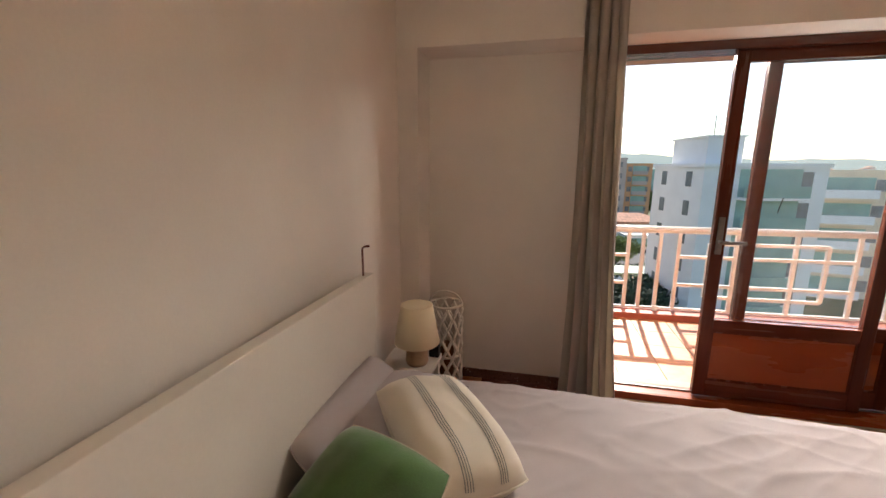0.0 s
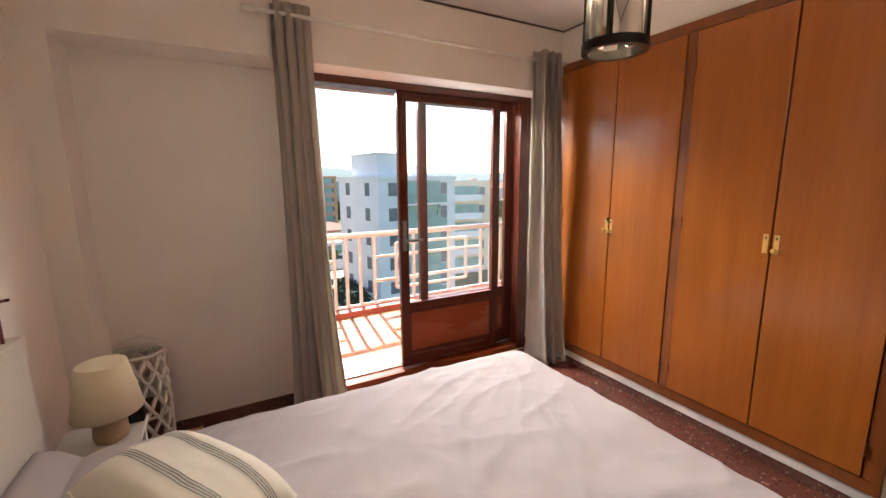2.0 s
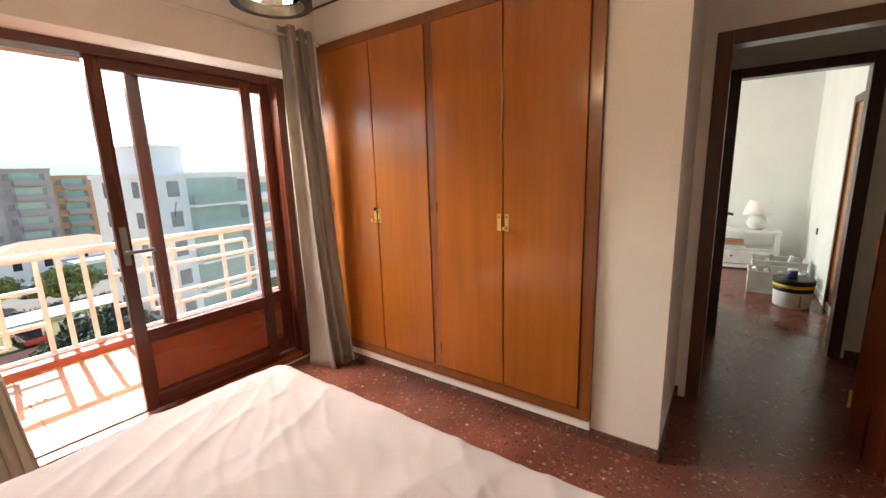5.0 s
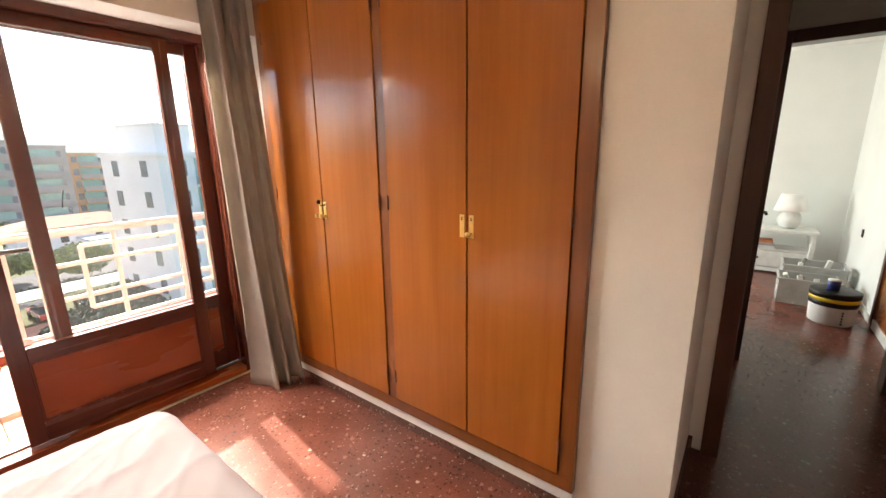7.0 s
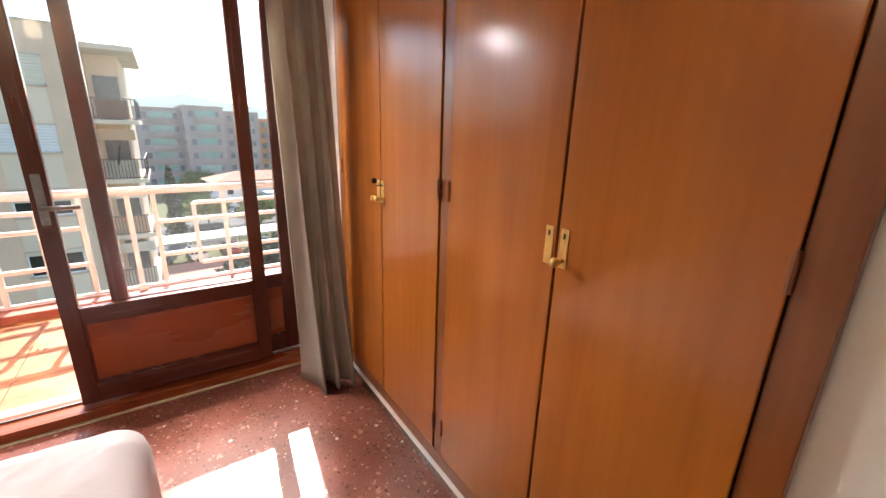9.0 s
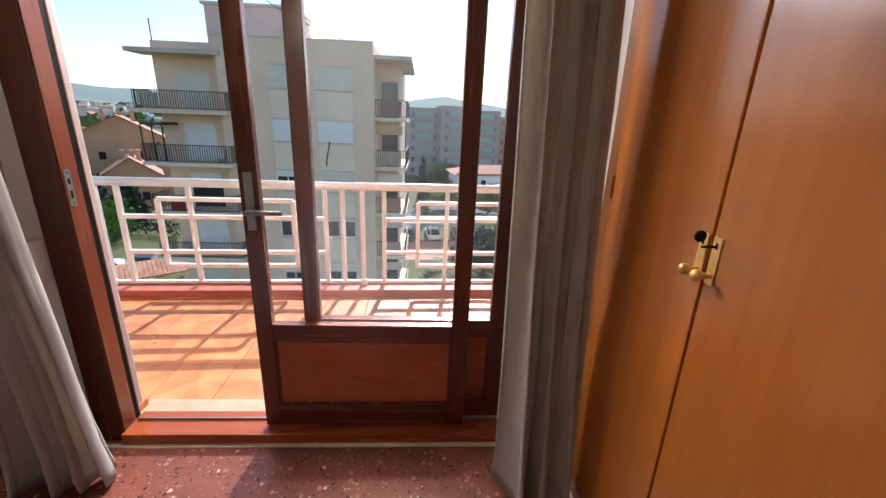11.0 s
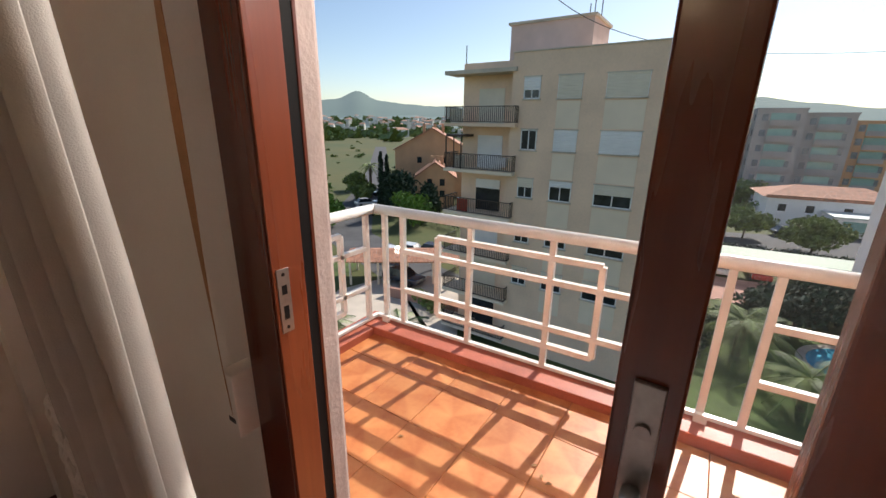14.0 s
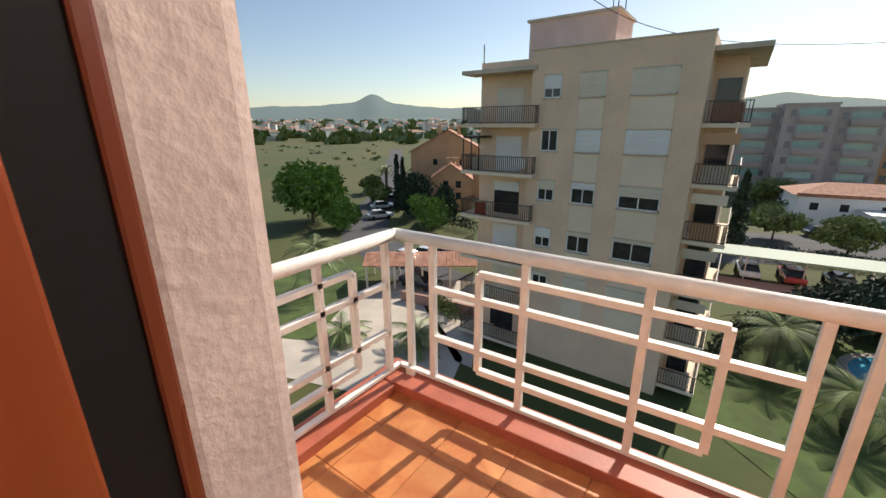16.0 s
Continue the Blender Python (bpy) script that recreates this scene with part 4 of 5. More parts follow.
tw = part("stair_tower", bbox(-10.6, -5.3, 29.2, 33, 5.5, 8.0), mat("pinkish_render", (0.72, 0.55, 0.48), 0.9, var=0.08, scale=0.6), flats)
part("cap", bbox(-10.75, -5.15, 29.05, 33.1, 8.0, 8.15), CONC, tw)
an = bm_new()
for x, y, z0, z1 in ((-5.4, 29.4, 8.1, 9.9), (-5.1, 29.8, 8.1, 9.4), (-12.4, 26.6, 5.5, 6.6), (-5.9, 30.2, 8.1, 8.9)):
    rod(an, (x, y, z0), (x, y, z1), 0.03, seg=6)
part("antenna", an, IRON, flats)
RW = random.Random(9)


def flat_window(x0, x1, z0, z1, drop, shut, style):
    w = thing("window", "", "")
    w.parent = flats
    part("glass", bbox(x0, x1, AY - 0.005, AY + 0.02, z0, z1), DARKWIN, w)
    fr = 0.07
    for a in ((x0, x0 + fr, z0, z1), (x1 - fr, x1, z0, z1), (x0, x1, z1 - fr, z1), (x0, x1, z0, z0 + fr), ((x0 + x1) / 2 - 0.03, (x0 + x1) / 2 + 0.03, z0, z1)):
        part("frame", bbox(a[0], a[1], AY - 0.03, AY - 0.006, a[2], a[3]), SHUTWHITE, w)
    if drop > 0.02:
        sh = bm_new()
        zb = z1 - (z1 - z0) * drop
        count = max(2, int((z1 - zb) / 0.12))
        last = None
        for k in range(count * 2 + 1):
            zz = z1 + (zb - z1) * k / (count * 2)
            y = AY - (0.058 if k % 2 else 0.040)
            row = [sh.verts.new((x0 + 0.03, y, zz)), sh.verts.new((x1 - 0.03, y, zz)), sh.verts.new((x1 - 0.03, AY - 0.032, zz)), sh.verts.new((x0 + 0.03, AY - 0.032, zz))]
            if last:
                for c in range(4):
                    sh.faces.new((last[c], last[(c + 1) % 4], row[(c + 1) % 4], row[c]))
            last = row
        part("shutter", sh, shut, w)
    part("sill", bbox(x0 - 0.06, x1 + 0.06, AY - 0.10, AY - 0.0, z0 - 0.06, z0 - 0.005), CONC, w)
    lintel = bbox(x0 - 0.05, x1 + 0.05, AY - 0.065, AY - 0.001, z1, z1 + 0.05)
    part("head", lintel, CONC, w)


rows = (((-3.30, -1.28), (0.98, SHUTTER), (0.98, SHUTWHITE), (0.45, SHUTTER), (0.15, SHUTTER), (0.5, SHUTTER)),
        ((-5.85, -4.53), (0.98, SHUTTER), (0.98, SHUTWHITE), (0.30, SHUTWHITE), (0.2, SHUTTER), (0.6, SHUTTER)),
        ((-7.85, -6.85), (0.60, SHUTWHITE), (0.02, SHUTWHITE), (0.45, SHUTTER), (0.5, SHUTWHITE), (0.2, SHUTTER)))
for (x0, x1), *cells in rows:
    for k, (drop, shut) in enumerate(cells):
        zt = 4.44 - 2.85 * k
        flat_window(x0, x1, zt - 1.18, zt, drop, shut, 0)
    if x1 > -6:
        for k in range(5):
            part("panel", bbox(x0 + 0.02, x1 - 0.02, AY - 0.02, AY + 0.05, 4.44 - 2.85 * k - 2.75, 4.44 - 2.85 * k - 1.30), CREAMLT, flats)


def bars(bm, p, q, z0, z1, step=0.13):
    p, q = Vector(p), Vector(q)
    n = int((q - p).length / step)
    for i in range(n + 1):
        c = p.lerp(q, i / n)
        box(bm, c.x - 0.014, c.x + 0.014, c.y - 0.014, c.y + 0.014, z0, z1)
    for z in (z0, z1):
        beam(bm, (p.x, p.y, z), (q.x, q.y, z), 0.05, 0.04)


for k, z in enumerate(SL):
    bal = thing("balcony", "", "")
    bal.parent = flats
    part("slab", bbox(-13.0, AX0 + 0.55, AY - 0.55, AY + 1.25, z - 0.2, z), CREAMLT if k else CREAM, bal)
    r = bm_new()
    bars(r, (-12.95, AY - 0.5), (AX0 + 0.5, AY - 0.5), z + 0.08, z + 0.98)
    bars(r, (-12.95, AY - 0.5), (-12.95, AY + 1.2), z + 0.08, z + 0.98)
    bars(r, (AX0 + 0.5, AY - 0.5), (AX0 + 0.5, AY - 0.05), z + 0.08, z + 0.98)
    part("railing", r, BROWNRAIL, bal)
    part("patio_door", bbox(-11.4, -9.6, AY + 1.17, AY + 1.2, z, z + 2.1), (SHUTTER, SHUTWHITE, DARKWIN, SHUTWHITE, SHUTTER, DARKWIN)[k], bal)
    if k in (2, 3):
        part("shutter", bbox(-11.4, -9.6, AY + 1.12, AY + 1.165, z + 1.5, z + 2.1), SHUTWHITE, bal)
    part("screen", bbox(-12.7 + 0.3 * k, -11.9 + 0.3 * k, AY - 0.2, AY - 0.1, z, z + 0.85), (SHUTTER, CONC, CARRED, CONC, SHUTTER, CONC)[k], bal)
    east = thing("balcony", "", "")
    east.parent = flats
    part("slab", bbox(AX1, 1.75, AY + 0.5, AY + 6, z - 0.2, z), CREAMLT, east)
    r = bm_new()
    bars(r, (AX1 + 0.05, AY + 0.55), (1.7, AY + 0.55), z + 0.06, z + 0.98)
    bars(r, (1.7, AY + 0.55), (1.7, AY + 5.9), z + 0.06, z + 0.98)
    part("railing", r, BROWNRAIL, east)
    part("screen", bbox(0.2, 1.4, AY + 0.62, AY + 0.66, z + 0.05, z + 0.92), (OAKDARK, CONC, TANWALL, CONC, CONC, CONC)[k], east)
    part("patio_door", bbox(0.1, 1.1, AY + 2.52, AY + 2.6, z, z + 2.1), DARKWIN, east)
    if k:
        part("awning", bbox(AX1 + 0.1, 1.5, AY + 0.55, AY + 0.6, z + 1.9, z + 2.4), (CONC, TANWALL, CREAMLT, CONC, CONC, CONC)[k], east)
part("air_conditioner", bbox(-9.9, -9.1, AY + 0.75, AY + 1.15, SL[1] + 0.15, SL[1] + 0.75, 0.02), SHUTWHITE, flats)
part("lean_to", bbox(-12.9, -11.7, AY - 0.4, AY + 1.1, SL[1] + 2.0, SL[1] + 2.15), BROWNRAIL, flats)
cage = bm_new()
for x in (-12.9, -12.3, -11.75):
    box(cage, x - 0.03, x + 0.03, AY - 0.42, AY - 0.36, SL[1], SL[1] + 2.0)
part("lean_to_frame", cage, BROWNRAIL, flats)


# ---- other buildings ----
def block(name, label, m, w, d, h, wall, floors, cols, winmat, x_in=0.6, wz=1.3, band=None):
    """A plain block: front along local x at y = 0, with rows of windows on the front and the west side."""
    t = thing(name, label, "building", m)
    part("wall", bbox(0, w, 0, d, 0, h), wall, t)
    part("parapet", bbox(-0.15, w + 0.15, -0.15, d + 0.15, h, h + 0.35), wall, t)
    fh = h / floors
    for k in range(floors):
        for c in range(cols):
            x = x_in + (w - 2 * x_in) * (c + 0.5) / cols
            part("window", bbox(x - 0.5, x + 0.5, -0.03, 0.05, k * fh + 0.9, k * fh + 0.9 + wz), winmat, t)
        for c in range(max(2, int(d / 3.2))):
            y = d * (c + 0.5) / max(2, int(d / 3.2))
            part("window", bbox(-0.03, 0.05, y - 0.45, y + 0.45, k * fh + 0.9, k * fh + 0.9 + wz), winmat, t)
        if band:
            bl = part("balcony", bbox(w * 0.28, w * 0.8, -1.0, 0.0, k * fh - 0.1, k * fh + 0.1), wall, t)
            part("balustrade", bbox(w * 0.28, w * 0.8, -1.0, -0.94, k * fh + 0.1, k * fh + 1.05), band, bl)
            part("recess", bbox(w * 0.29, w * 0.79, -0.04, 0.06, k * fh + 0.12, k * fh + 2.4), GREENGLASS, t)
    return t


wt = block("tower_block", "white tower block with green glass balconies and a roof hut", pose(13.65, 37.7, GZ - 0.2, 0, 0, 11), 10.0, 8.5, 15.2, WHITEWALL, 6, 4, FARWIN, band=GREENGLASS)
part("roof_hut", bbox(0.6, 3.6, 1.0, 6.5, 15.5, 17.7, 0.05), WHITEWALL, wt)
part("hut_cap", bbox(0.45, 3.75, 0.85, 6.65, 17.7, 17.85), WHITEWALL, wt)
a2 = bm_new()
rod(a2, (2.2, 3, 17.8), (2.2, 3, 19.7), 0.04, seg=6), rod(a2, (3.0, 3.5, 17.8), (3.0, 3.5, 19.4), 0.03, seg=6)
part("antenna", a2, IRON, wt)
part("chimney", bbox(6.2, 6.9, 3, 3.7, 15.5, 16.8), WHITEWALL, wt)
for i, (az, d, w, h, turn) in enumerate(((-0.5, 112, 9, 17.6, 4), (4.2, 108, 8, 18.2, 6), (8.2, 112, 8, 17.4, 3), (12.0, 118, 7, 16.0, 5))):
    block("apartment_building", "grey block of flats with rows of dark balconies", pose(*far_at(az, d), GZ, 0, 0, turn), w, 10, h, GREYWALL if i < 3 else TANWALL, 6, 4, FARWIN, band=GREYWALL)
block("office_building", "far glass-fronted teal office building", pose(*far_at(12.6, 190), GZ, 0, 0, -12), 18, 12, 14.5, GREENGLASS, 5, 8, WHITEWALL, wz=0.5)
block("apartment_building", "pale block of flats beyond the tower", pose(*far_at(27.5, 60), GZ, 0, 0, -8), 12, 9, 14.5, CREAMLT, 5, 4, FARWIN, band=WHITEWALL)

low = thing("low_house", "low white house with terracotta roofs", "house", pose(*far_at(7.0, 82), GZ, 0, 0, 8))
part("wall", bbox(0, 17, 0, 9, 0, 4.4), WHITEWALL, low)
for x in (1.5, 5.0, 9.5, 13.5):
    part("window", bbox(x, x + 1.0, -0.04, 0.05, 2.2, 3.3), DARKWIN, low)
rf = bm_new()
hip(rf, 8.5, 4.5, 17, 9, 4.4, 6.0, 0)
part("roof", rf, TERRA, low)
part("parapet", bbox(-0.3, 17.3, -0.3, 0.1, 4.2, 4.7), TERRA, low)
part("annex", bbox(7, 15, -5, -0.1, 0, 2.6), WHITEWALL, low)
part("annex_roof", bbox(6.8, 15.2, -5.2, -0.1, 2.6, 2.8), mat("pale_roof_sheet", (0.6, 0.65, 0.62), 0.6), low)
part("annex_glazing", bbox(8, 14, -5.05, -4.95, 0.6, 2.2), GREENGLASS, low)


def gable_house(x, y, turn, w, d, h, rise, label):
    t = thing("gabled_house", label, "house", pose(x, y, GZ, 0, 0, turn))
    bm = bm_new()
    vs = [bm.verts.new(p) for p in ((0, 0, 0), (w, 0, 0), (w, 0, h), (w / 2, 0, h + rise), (0, 0, h), (0, d, 0), (w, d, 0), (w, d, h), (w / 2, d, h + rise), (0, d, h))]
    for f in ((0, 1, 2, 3, 4), (5, 9, 8, 7, 6), (0, 4, 9, 5), (1, 6, 7, 2)):
        bm.faces.new([vs[i] for i in f])
    part("wall", bm, TANWALL, t)
    for s in (0, 1):
        r = bm_new()
        x0, x1 = (-0.4, w / 2) if s == 0 else (w / 2, w + 0.4)
        z0, z1 = (h - 0.3, h + rise + 0.05) if s == 0 else (h + rise + 0.05, h - 0.3)
        v = [r.verts.new(p) for p in ((x0, -0.4, z0), (x1, -0.4, z1), (x1, d + 0.4, z1), (x0, d + 0.4, z0), (x0, -0.4, z0 + 0.22), (x1, -0.4, z1 + 0.22), (x1, d + 0.4, z1 + 0.22), (x0, d + 0.4, z0 + 0.22))]
        for f in ((0, 3, 2, 1), (4, 5, 6, 7), (0, 1, 5, 4), (1, 2, 6, 5), (2, 3, 7, 6), (3, 0, 4, 7)):
            r.faces.new([v[i] for i in f])
        part("roof", r, TERRA, t)
    for x in (w * 0.3, w * 0.62):
        for z in (h * 0.35, h * 0.72):
            part("window", bbox(x, x + 0.9, -0.04, 0.05, z, z + 1.2), DARKWIN, t)
    for x in (w * 0.35, w * 0.5, w * 0.62):
        part("chimney", bbox(x, x + 0.6, d * 0.4, d * 0.4 + 0.6, h + rise - 1, h + rise + 1.0), TANWALL, t)
    return t


gable_house(*far_at(-39.0, 84), 33, 15, 16, 9.6, 4.0, "ochre house with a terracotta gable roof and chimneys")
gable_house(*far_at(-36.2, 72), 33, 7, 8, 5.6, 2.4, "smaller ochre gabled house")
yw = thing("garden_wall", "low terracotta-coloured garden wall with dark railings", "wall", pose(*far_at(-41, 33), GZ, 0, 0, 8))
part("wall", bbox(0, 9, 0, 0.3, 0, 0.9, 0.02), REDPAVE, yw)
cable = thing("overhead_cable", "thin dark overhead cable across the sky", "cable")
cb = bm_new()
cpts = []
for i in range(41):
    f = i / 40
    az = -26 + 44.8 * f
    d = 11 + 31 * f
    x, y = far_at(az, d)
    cpts.append((x, y, 6.3 - 3.2 * f * (1 - f) + 0.1 * f))
tube(cb, cpts, 0.016, 5)
part("wire", cb, IRON, cable)


# ---- bedroom: loose things ----
PINK = SHEET
LINENW = mat("cream_cushion_linen", (0.74, 0.68, 0.58), 0.9, var=0.04, scale=5, bump=0.3, bscale=350)
VELVET = mat("green_velvet", (0.055, 0.15, 0.025), 0.75, var=0.25, scale=5, bump=0.2, bscale=300)
VELVET.node_tree.nodes["Principled BSDF"].inputs["Sheen Weight"].default_value = 0.5
STRIPE = mat("grey_woven_stripe", (0.20, 0.23, 0.22), 0.9)
SHADE = mat("cream_lamp_shade", (0.80, 0.70, 0.50), 0.85, var=0.03, scale=6, bump=0.2, bscale=300)
TURNED = mat("pale_turned_wood", (0.50, 0.34, 0.21), 0.6, var=0.1, scale=8)
ROPE = mat("white_cotton_rope", (0.80, 0.77, 0.72), 0.95, var=0.06, scale=20, bump=0.4, bscale=300)
POT = mat("brown_pot", (0.22, 0.11, 0.06), 0.6)
BULB = bpy.data.materials.new("warm_bulb")
BULB.use_nodes = True
bb = BULB.node_tree.nodes["Principled BSDF"]
bb.inputs["Base Color"].default_value = (1, 0.8, 0.5, 1)
bb.inputs["Emission Color"].default_value, bb.inputs["Emission Strength"].default_value = (1.0, 0.62, 0.25, 1), 14.0


def pillow(bm, w, h, t, n=26, seed=0):
    """A stuffed cushion in the local xy plane, with soft rounded corners."""
    def pt(u, v, s):
        x = u * w / 2 * math.sqrt(1 - 0.24 * v * v) * (1 - 0.05 * (1 - v * v))
        y = v * h / 2 * math.sqrt(1 - 0.24 * u * u) * (1 - 0.05 * (1 - u * u))
        th = t / 2 * (max(0, 1 - u ** 4) * max(0, 1 - v ** 4)) ** 0.55
        th *= 1 + 0.10 * noise.noise(Vector((u * 2.2 + seed, v * 2.2, s))) + 0.03 * noise.noise(Vector((u * 7, v * 7, s + seed)))
        return Vector((x, y, s * th))
    for s in (1, -1):
        g = [[bm.verts.new(pt(i / n * 2 - 1, j / n * 2 - 1, s)) for i in range(n + 1)] for j in range(n + 1)]
        for j in range(n):
            for i in range(n):
                q = (g[j][i], g[j][i + 1], g[j + 1][i + 1], g[j + 1][i])
                bm.faces.new(q if s > 0 else tuple(reversed(q)))
    bmesh.ops.remove_doubles(bm, verts=bm.verts, dist=0.0008)
    return pt


def cushion(name, label, m, w, h, t, material, stripes=(), seed=0, piping=None, back=None):
    c = thing(name, label, "cushion" if "cushion" in name else "pillow", m)
    bm = bm_new()
    pt = pillow(bm, w, h, t, seed=seed)
    if back:
        lower = [f for f in bm.faces if f.calc_center_median().z < 0]
        b2 = bm_new()
        for f in lower:
            b2.faces.new([b2.verts.new(v.co) for v in f.verts])
        bmesh.ops.remove_doubles(b2, verts=b2.verts, dist=0.0008)
        bmesh.ops.delete(bm, geom=lower, context="FACES")
        part("back", b2, back, c, "cream cotton back", smooth=True)
    part("cover", bm, material, c, smooth=True)
    for v0, v1 in stripes:
        for s in (1, -1):
            sb = bm_new()
            k = 40
            for i in range(k):
                u0, u1 = i / k * 1.96 - 0.98, (i + 1) / k * 1.96 - 0.98
                q = [pt(u0, v0, s), pt(u1, v0, s), pt(u1, v1, s), pt(u0, v1, s)]
                sb.faces.new([sb.verts.new(p + Vector((0, 0, s * 0.0015))) for p in q])
            bmesh.ops.remove_doubles(sb, verts=sb.verts, dist=0.0002)
            part("stripe", sb, STRIPE, c)
    pb = bm_new()
    ring = [pt(u, v, 1) * 1.0 for u, v in [(i / 12 * 2 - 1, -1) for i in range(12)] + [(1, i / 12 * 2 - 1) for i in range(12)] + [(1 - i / 12 * 2, 1) for i in range(12)] + [(-1, 1 - i / 12 * 2) for i in range(12)]]
    tube(pb, ring + ring[:1], 0.0035, 6)
    part("seam", pb, piping or material, c)
    return c


STR = [(-0.42 + 0.05 * k, -0.42 + 0.05 * k + 0.018) for k in range(4)] + [(0.30 + 0.05 * k, 0.30 + 0.05 * k + 0.018) for k in range(4)]
cushion("cushion", "cream linen cushion with thin dark grey stripes on the bed", pose(0.0, 1.15, 0.668, -8, 6, -52), 0.58, 0.37, 0.20, LINENW, STR, 1)
cushion("cushion", "green velvet cushion with a cream back on the bed", pose(-0.15, 0.80, 0.665, 26, 0, -22), 0.42, 0.40, 0.16, VELVET, (), 4, LINENW, LINENW)
for y in (1.27, 0.40):
    cushion("pillow", "pale pink cotton pillow leaning on the headboard", pose(-0.375, y, 0.615, 40, 0, 90), 0.72, 0.24, 0.13, PINK, (), 7 + y)
    cushion("pillow", "pale pink cotton pillow lying flat on the bed", pose(-0.17, y, 0.60, 4, 0, 90), 0.72, 0.42, 0.13, PINK, (), 3 + y)

tw = bm_new()
tube(tw, [(1.6655, 2.749, 1.280), (1.6685, 2.749, 1.305), (1.675, 2.749, 1.335), (1.683, 2.749, 1.372)], 0.0028, 7)
tagged(part("twig", tw, IRON, smooth=True), "thin dark dry twig stuck to the balcony glass", "twig")

ns = thing("nightstand", "small white wooden nightstand beside the bed", "nightstand", pose(-0.37, 2.0, 0))
part("top", bbox(-0.17, 0.13, -0.15, 0.15, 0.43, 0.455, 0.005), WHITE, ns)
for x in (-0.14, 0.10):
    for y in (-0.12, 0.12):
        part("leg", bbox(x - 0.018, x + 0.018, y - 0.018, y + 0.018, 0, 0.43, 0.003), WHITE, ns)
part("shelf", bbox(-0.155, 0.115, -0.13, 0.13, 0.15, 0.17, 0.004), WHITE, ns)
lamp = thing("table_lamp", "table lamp with a cream shade and turned wooden base", "table lamp", pose(-0.35, 2.0, 0.455))
part("base", lathe(bm_new(), [(0.058, 0.0), (0.064, 0.02), (0.060, 0.09), (0.045, 0.13), (0.03, 0.15), (0.012, 0.155)]), TURNED, lamp, "pale turned wooden base", True)
sh = lathe(bm_new(), [(0.126, 0.125), (0.128, 0.127), (0.088, 0.345), (0.086, 0.345), (0.012, 0.343)])
part("shade", sh, SHADE, lamp, "cream fabric shade", True)
cam_obj = thing("trinket_box", "small black box on the nightstand", "box", pose(-0.275, 2.105, 0.455))
part("case", bbox(-0.03, 0.03, -0.025, 0.025, 0, 0.07, 0.006), IRON, cam_obj)

lant = thing("rope_lantern", "tall white rope lattice lantern standing on the floor", "lantern", pose(-0.32, 2.60, 0))
LR, LH = 0.115, 0.61
for z in (0.012, 0.25, LH):
    rb = bm_new()
    pts = [(LR * math.cos(a * math.pi / 14), LR * math.sin(a * math.pi / 14), z) for a in range(29)]
    tube(rb, pts, 0.009, 6)
    part("hoop", rb, ROPE, lant)
for sgn in (1, -1):
    for k in range(10):
        st = bm_new()
        pts = []
        for i in range(15):
            a = 2 * math.pi * k / 10 + sgn * 2.6 * i / 14
            rr = LR * (1 + 0.03 * math.sin(3 * i))
            pts.append((rr * math.cos(a), rr * math.sin(a), 0.012 + (LH - 0.012) * i / 14))
        tube(st, pts, 0.0105, 6)
        part("strand", st, ROPE, lant)
part("pot", lathe(bm_new(), [(0.06, 0.004), (0.062, 0.30), (0.05, 0.31)]), POT, lant, "brown pot inside the lattice", True)
hd = bm_new()
tube(hd, [(LR * math.cos(a), 0.0, LH + 0.09 * math.sin(a)) for a in [math.pi * i / 12 for i in range(13)]], 0.007, 6)
part("handle", hd, ROPE, lant)

hk = thing("wall_hook", "thin dark metal hook standing on the headboard top", "hook")
hb2 = bm_new()
tube(hb2, [(-0.478, 1.60, 1.058), (-0.478, 1.60, 1.185), (-0.47, 1.612, 1.192), (-0.455, 1.625, 1.192)], 0.005, 6)
part("rod", hb2, MAHOG, hk)

strap = thing("shutter_strap", "tan roller-shutter strap hanging beside the balcony door", "strap")
sb = bm_new()
pv = None
for i in range(31):
    f = i / 30
    z = 2.24 - 1.40 * f
    y = 2.664 - 0.012 * math.sin(math.pi * f)
    x = 0.540 + 0.006 * math.sin(5 * f)
    row = [sb.verts.new((x - 0.009, y + 0.004 * math.sin(9 * f), z)), sb.verts.new((x + 0.009, y - 0.004 * math.sin(9 * f), z))]
    if pv:
        sb.faces.new((pv[0], pv[1], row[1], row[0]))
    pv = row
so = part("webbing", sb, mat("tan_webbing", (0.42, 0.22, 0.10), 0.8), strap)
so.modifiers.new("thick", "SOLIDIFY").thickness = 0.002
part("winder", bbox(0.515, 0.563, 2.66, YR, 0.80, 0.97, 0.004), WALL, strap, "painted winder plate")
part("slot", bbox(0.526, 0.552, 2.6585, 2.66, 0.838, 0.85), IRON, strap)

pend = thing("pendant_lamp", "black iron lantern pendant with glass sides and lit bulbs", "ceiling lamp", pose(1.15, 0.715, 0))
PB, PT = 1.90, 2.36
for z in (PB, PT):
    rb = bm_new()
    prof = [(0.070, z), (0.088, z), (0.088, z + 0.024), (0.070, z + 0.024)]
    rings = [[rb.verts.new((r * math.cos(2 * math.pi * i / 32), r * math.sin(2 * math.pi * i / 32), zz)) for i in range(32)] for r, zz in prof]
    for a in range(4):
        for i in range(32):
            rb.faces.new((rings[a][i], rings[a][(i + 1) % 32], rings[(a + 1) % 4][(i + 1) % 32], rings[(a + 1) % 4][i]))
    part("ring", rb, IRON, pend, smooth=False)
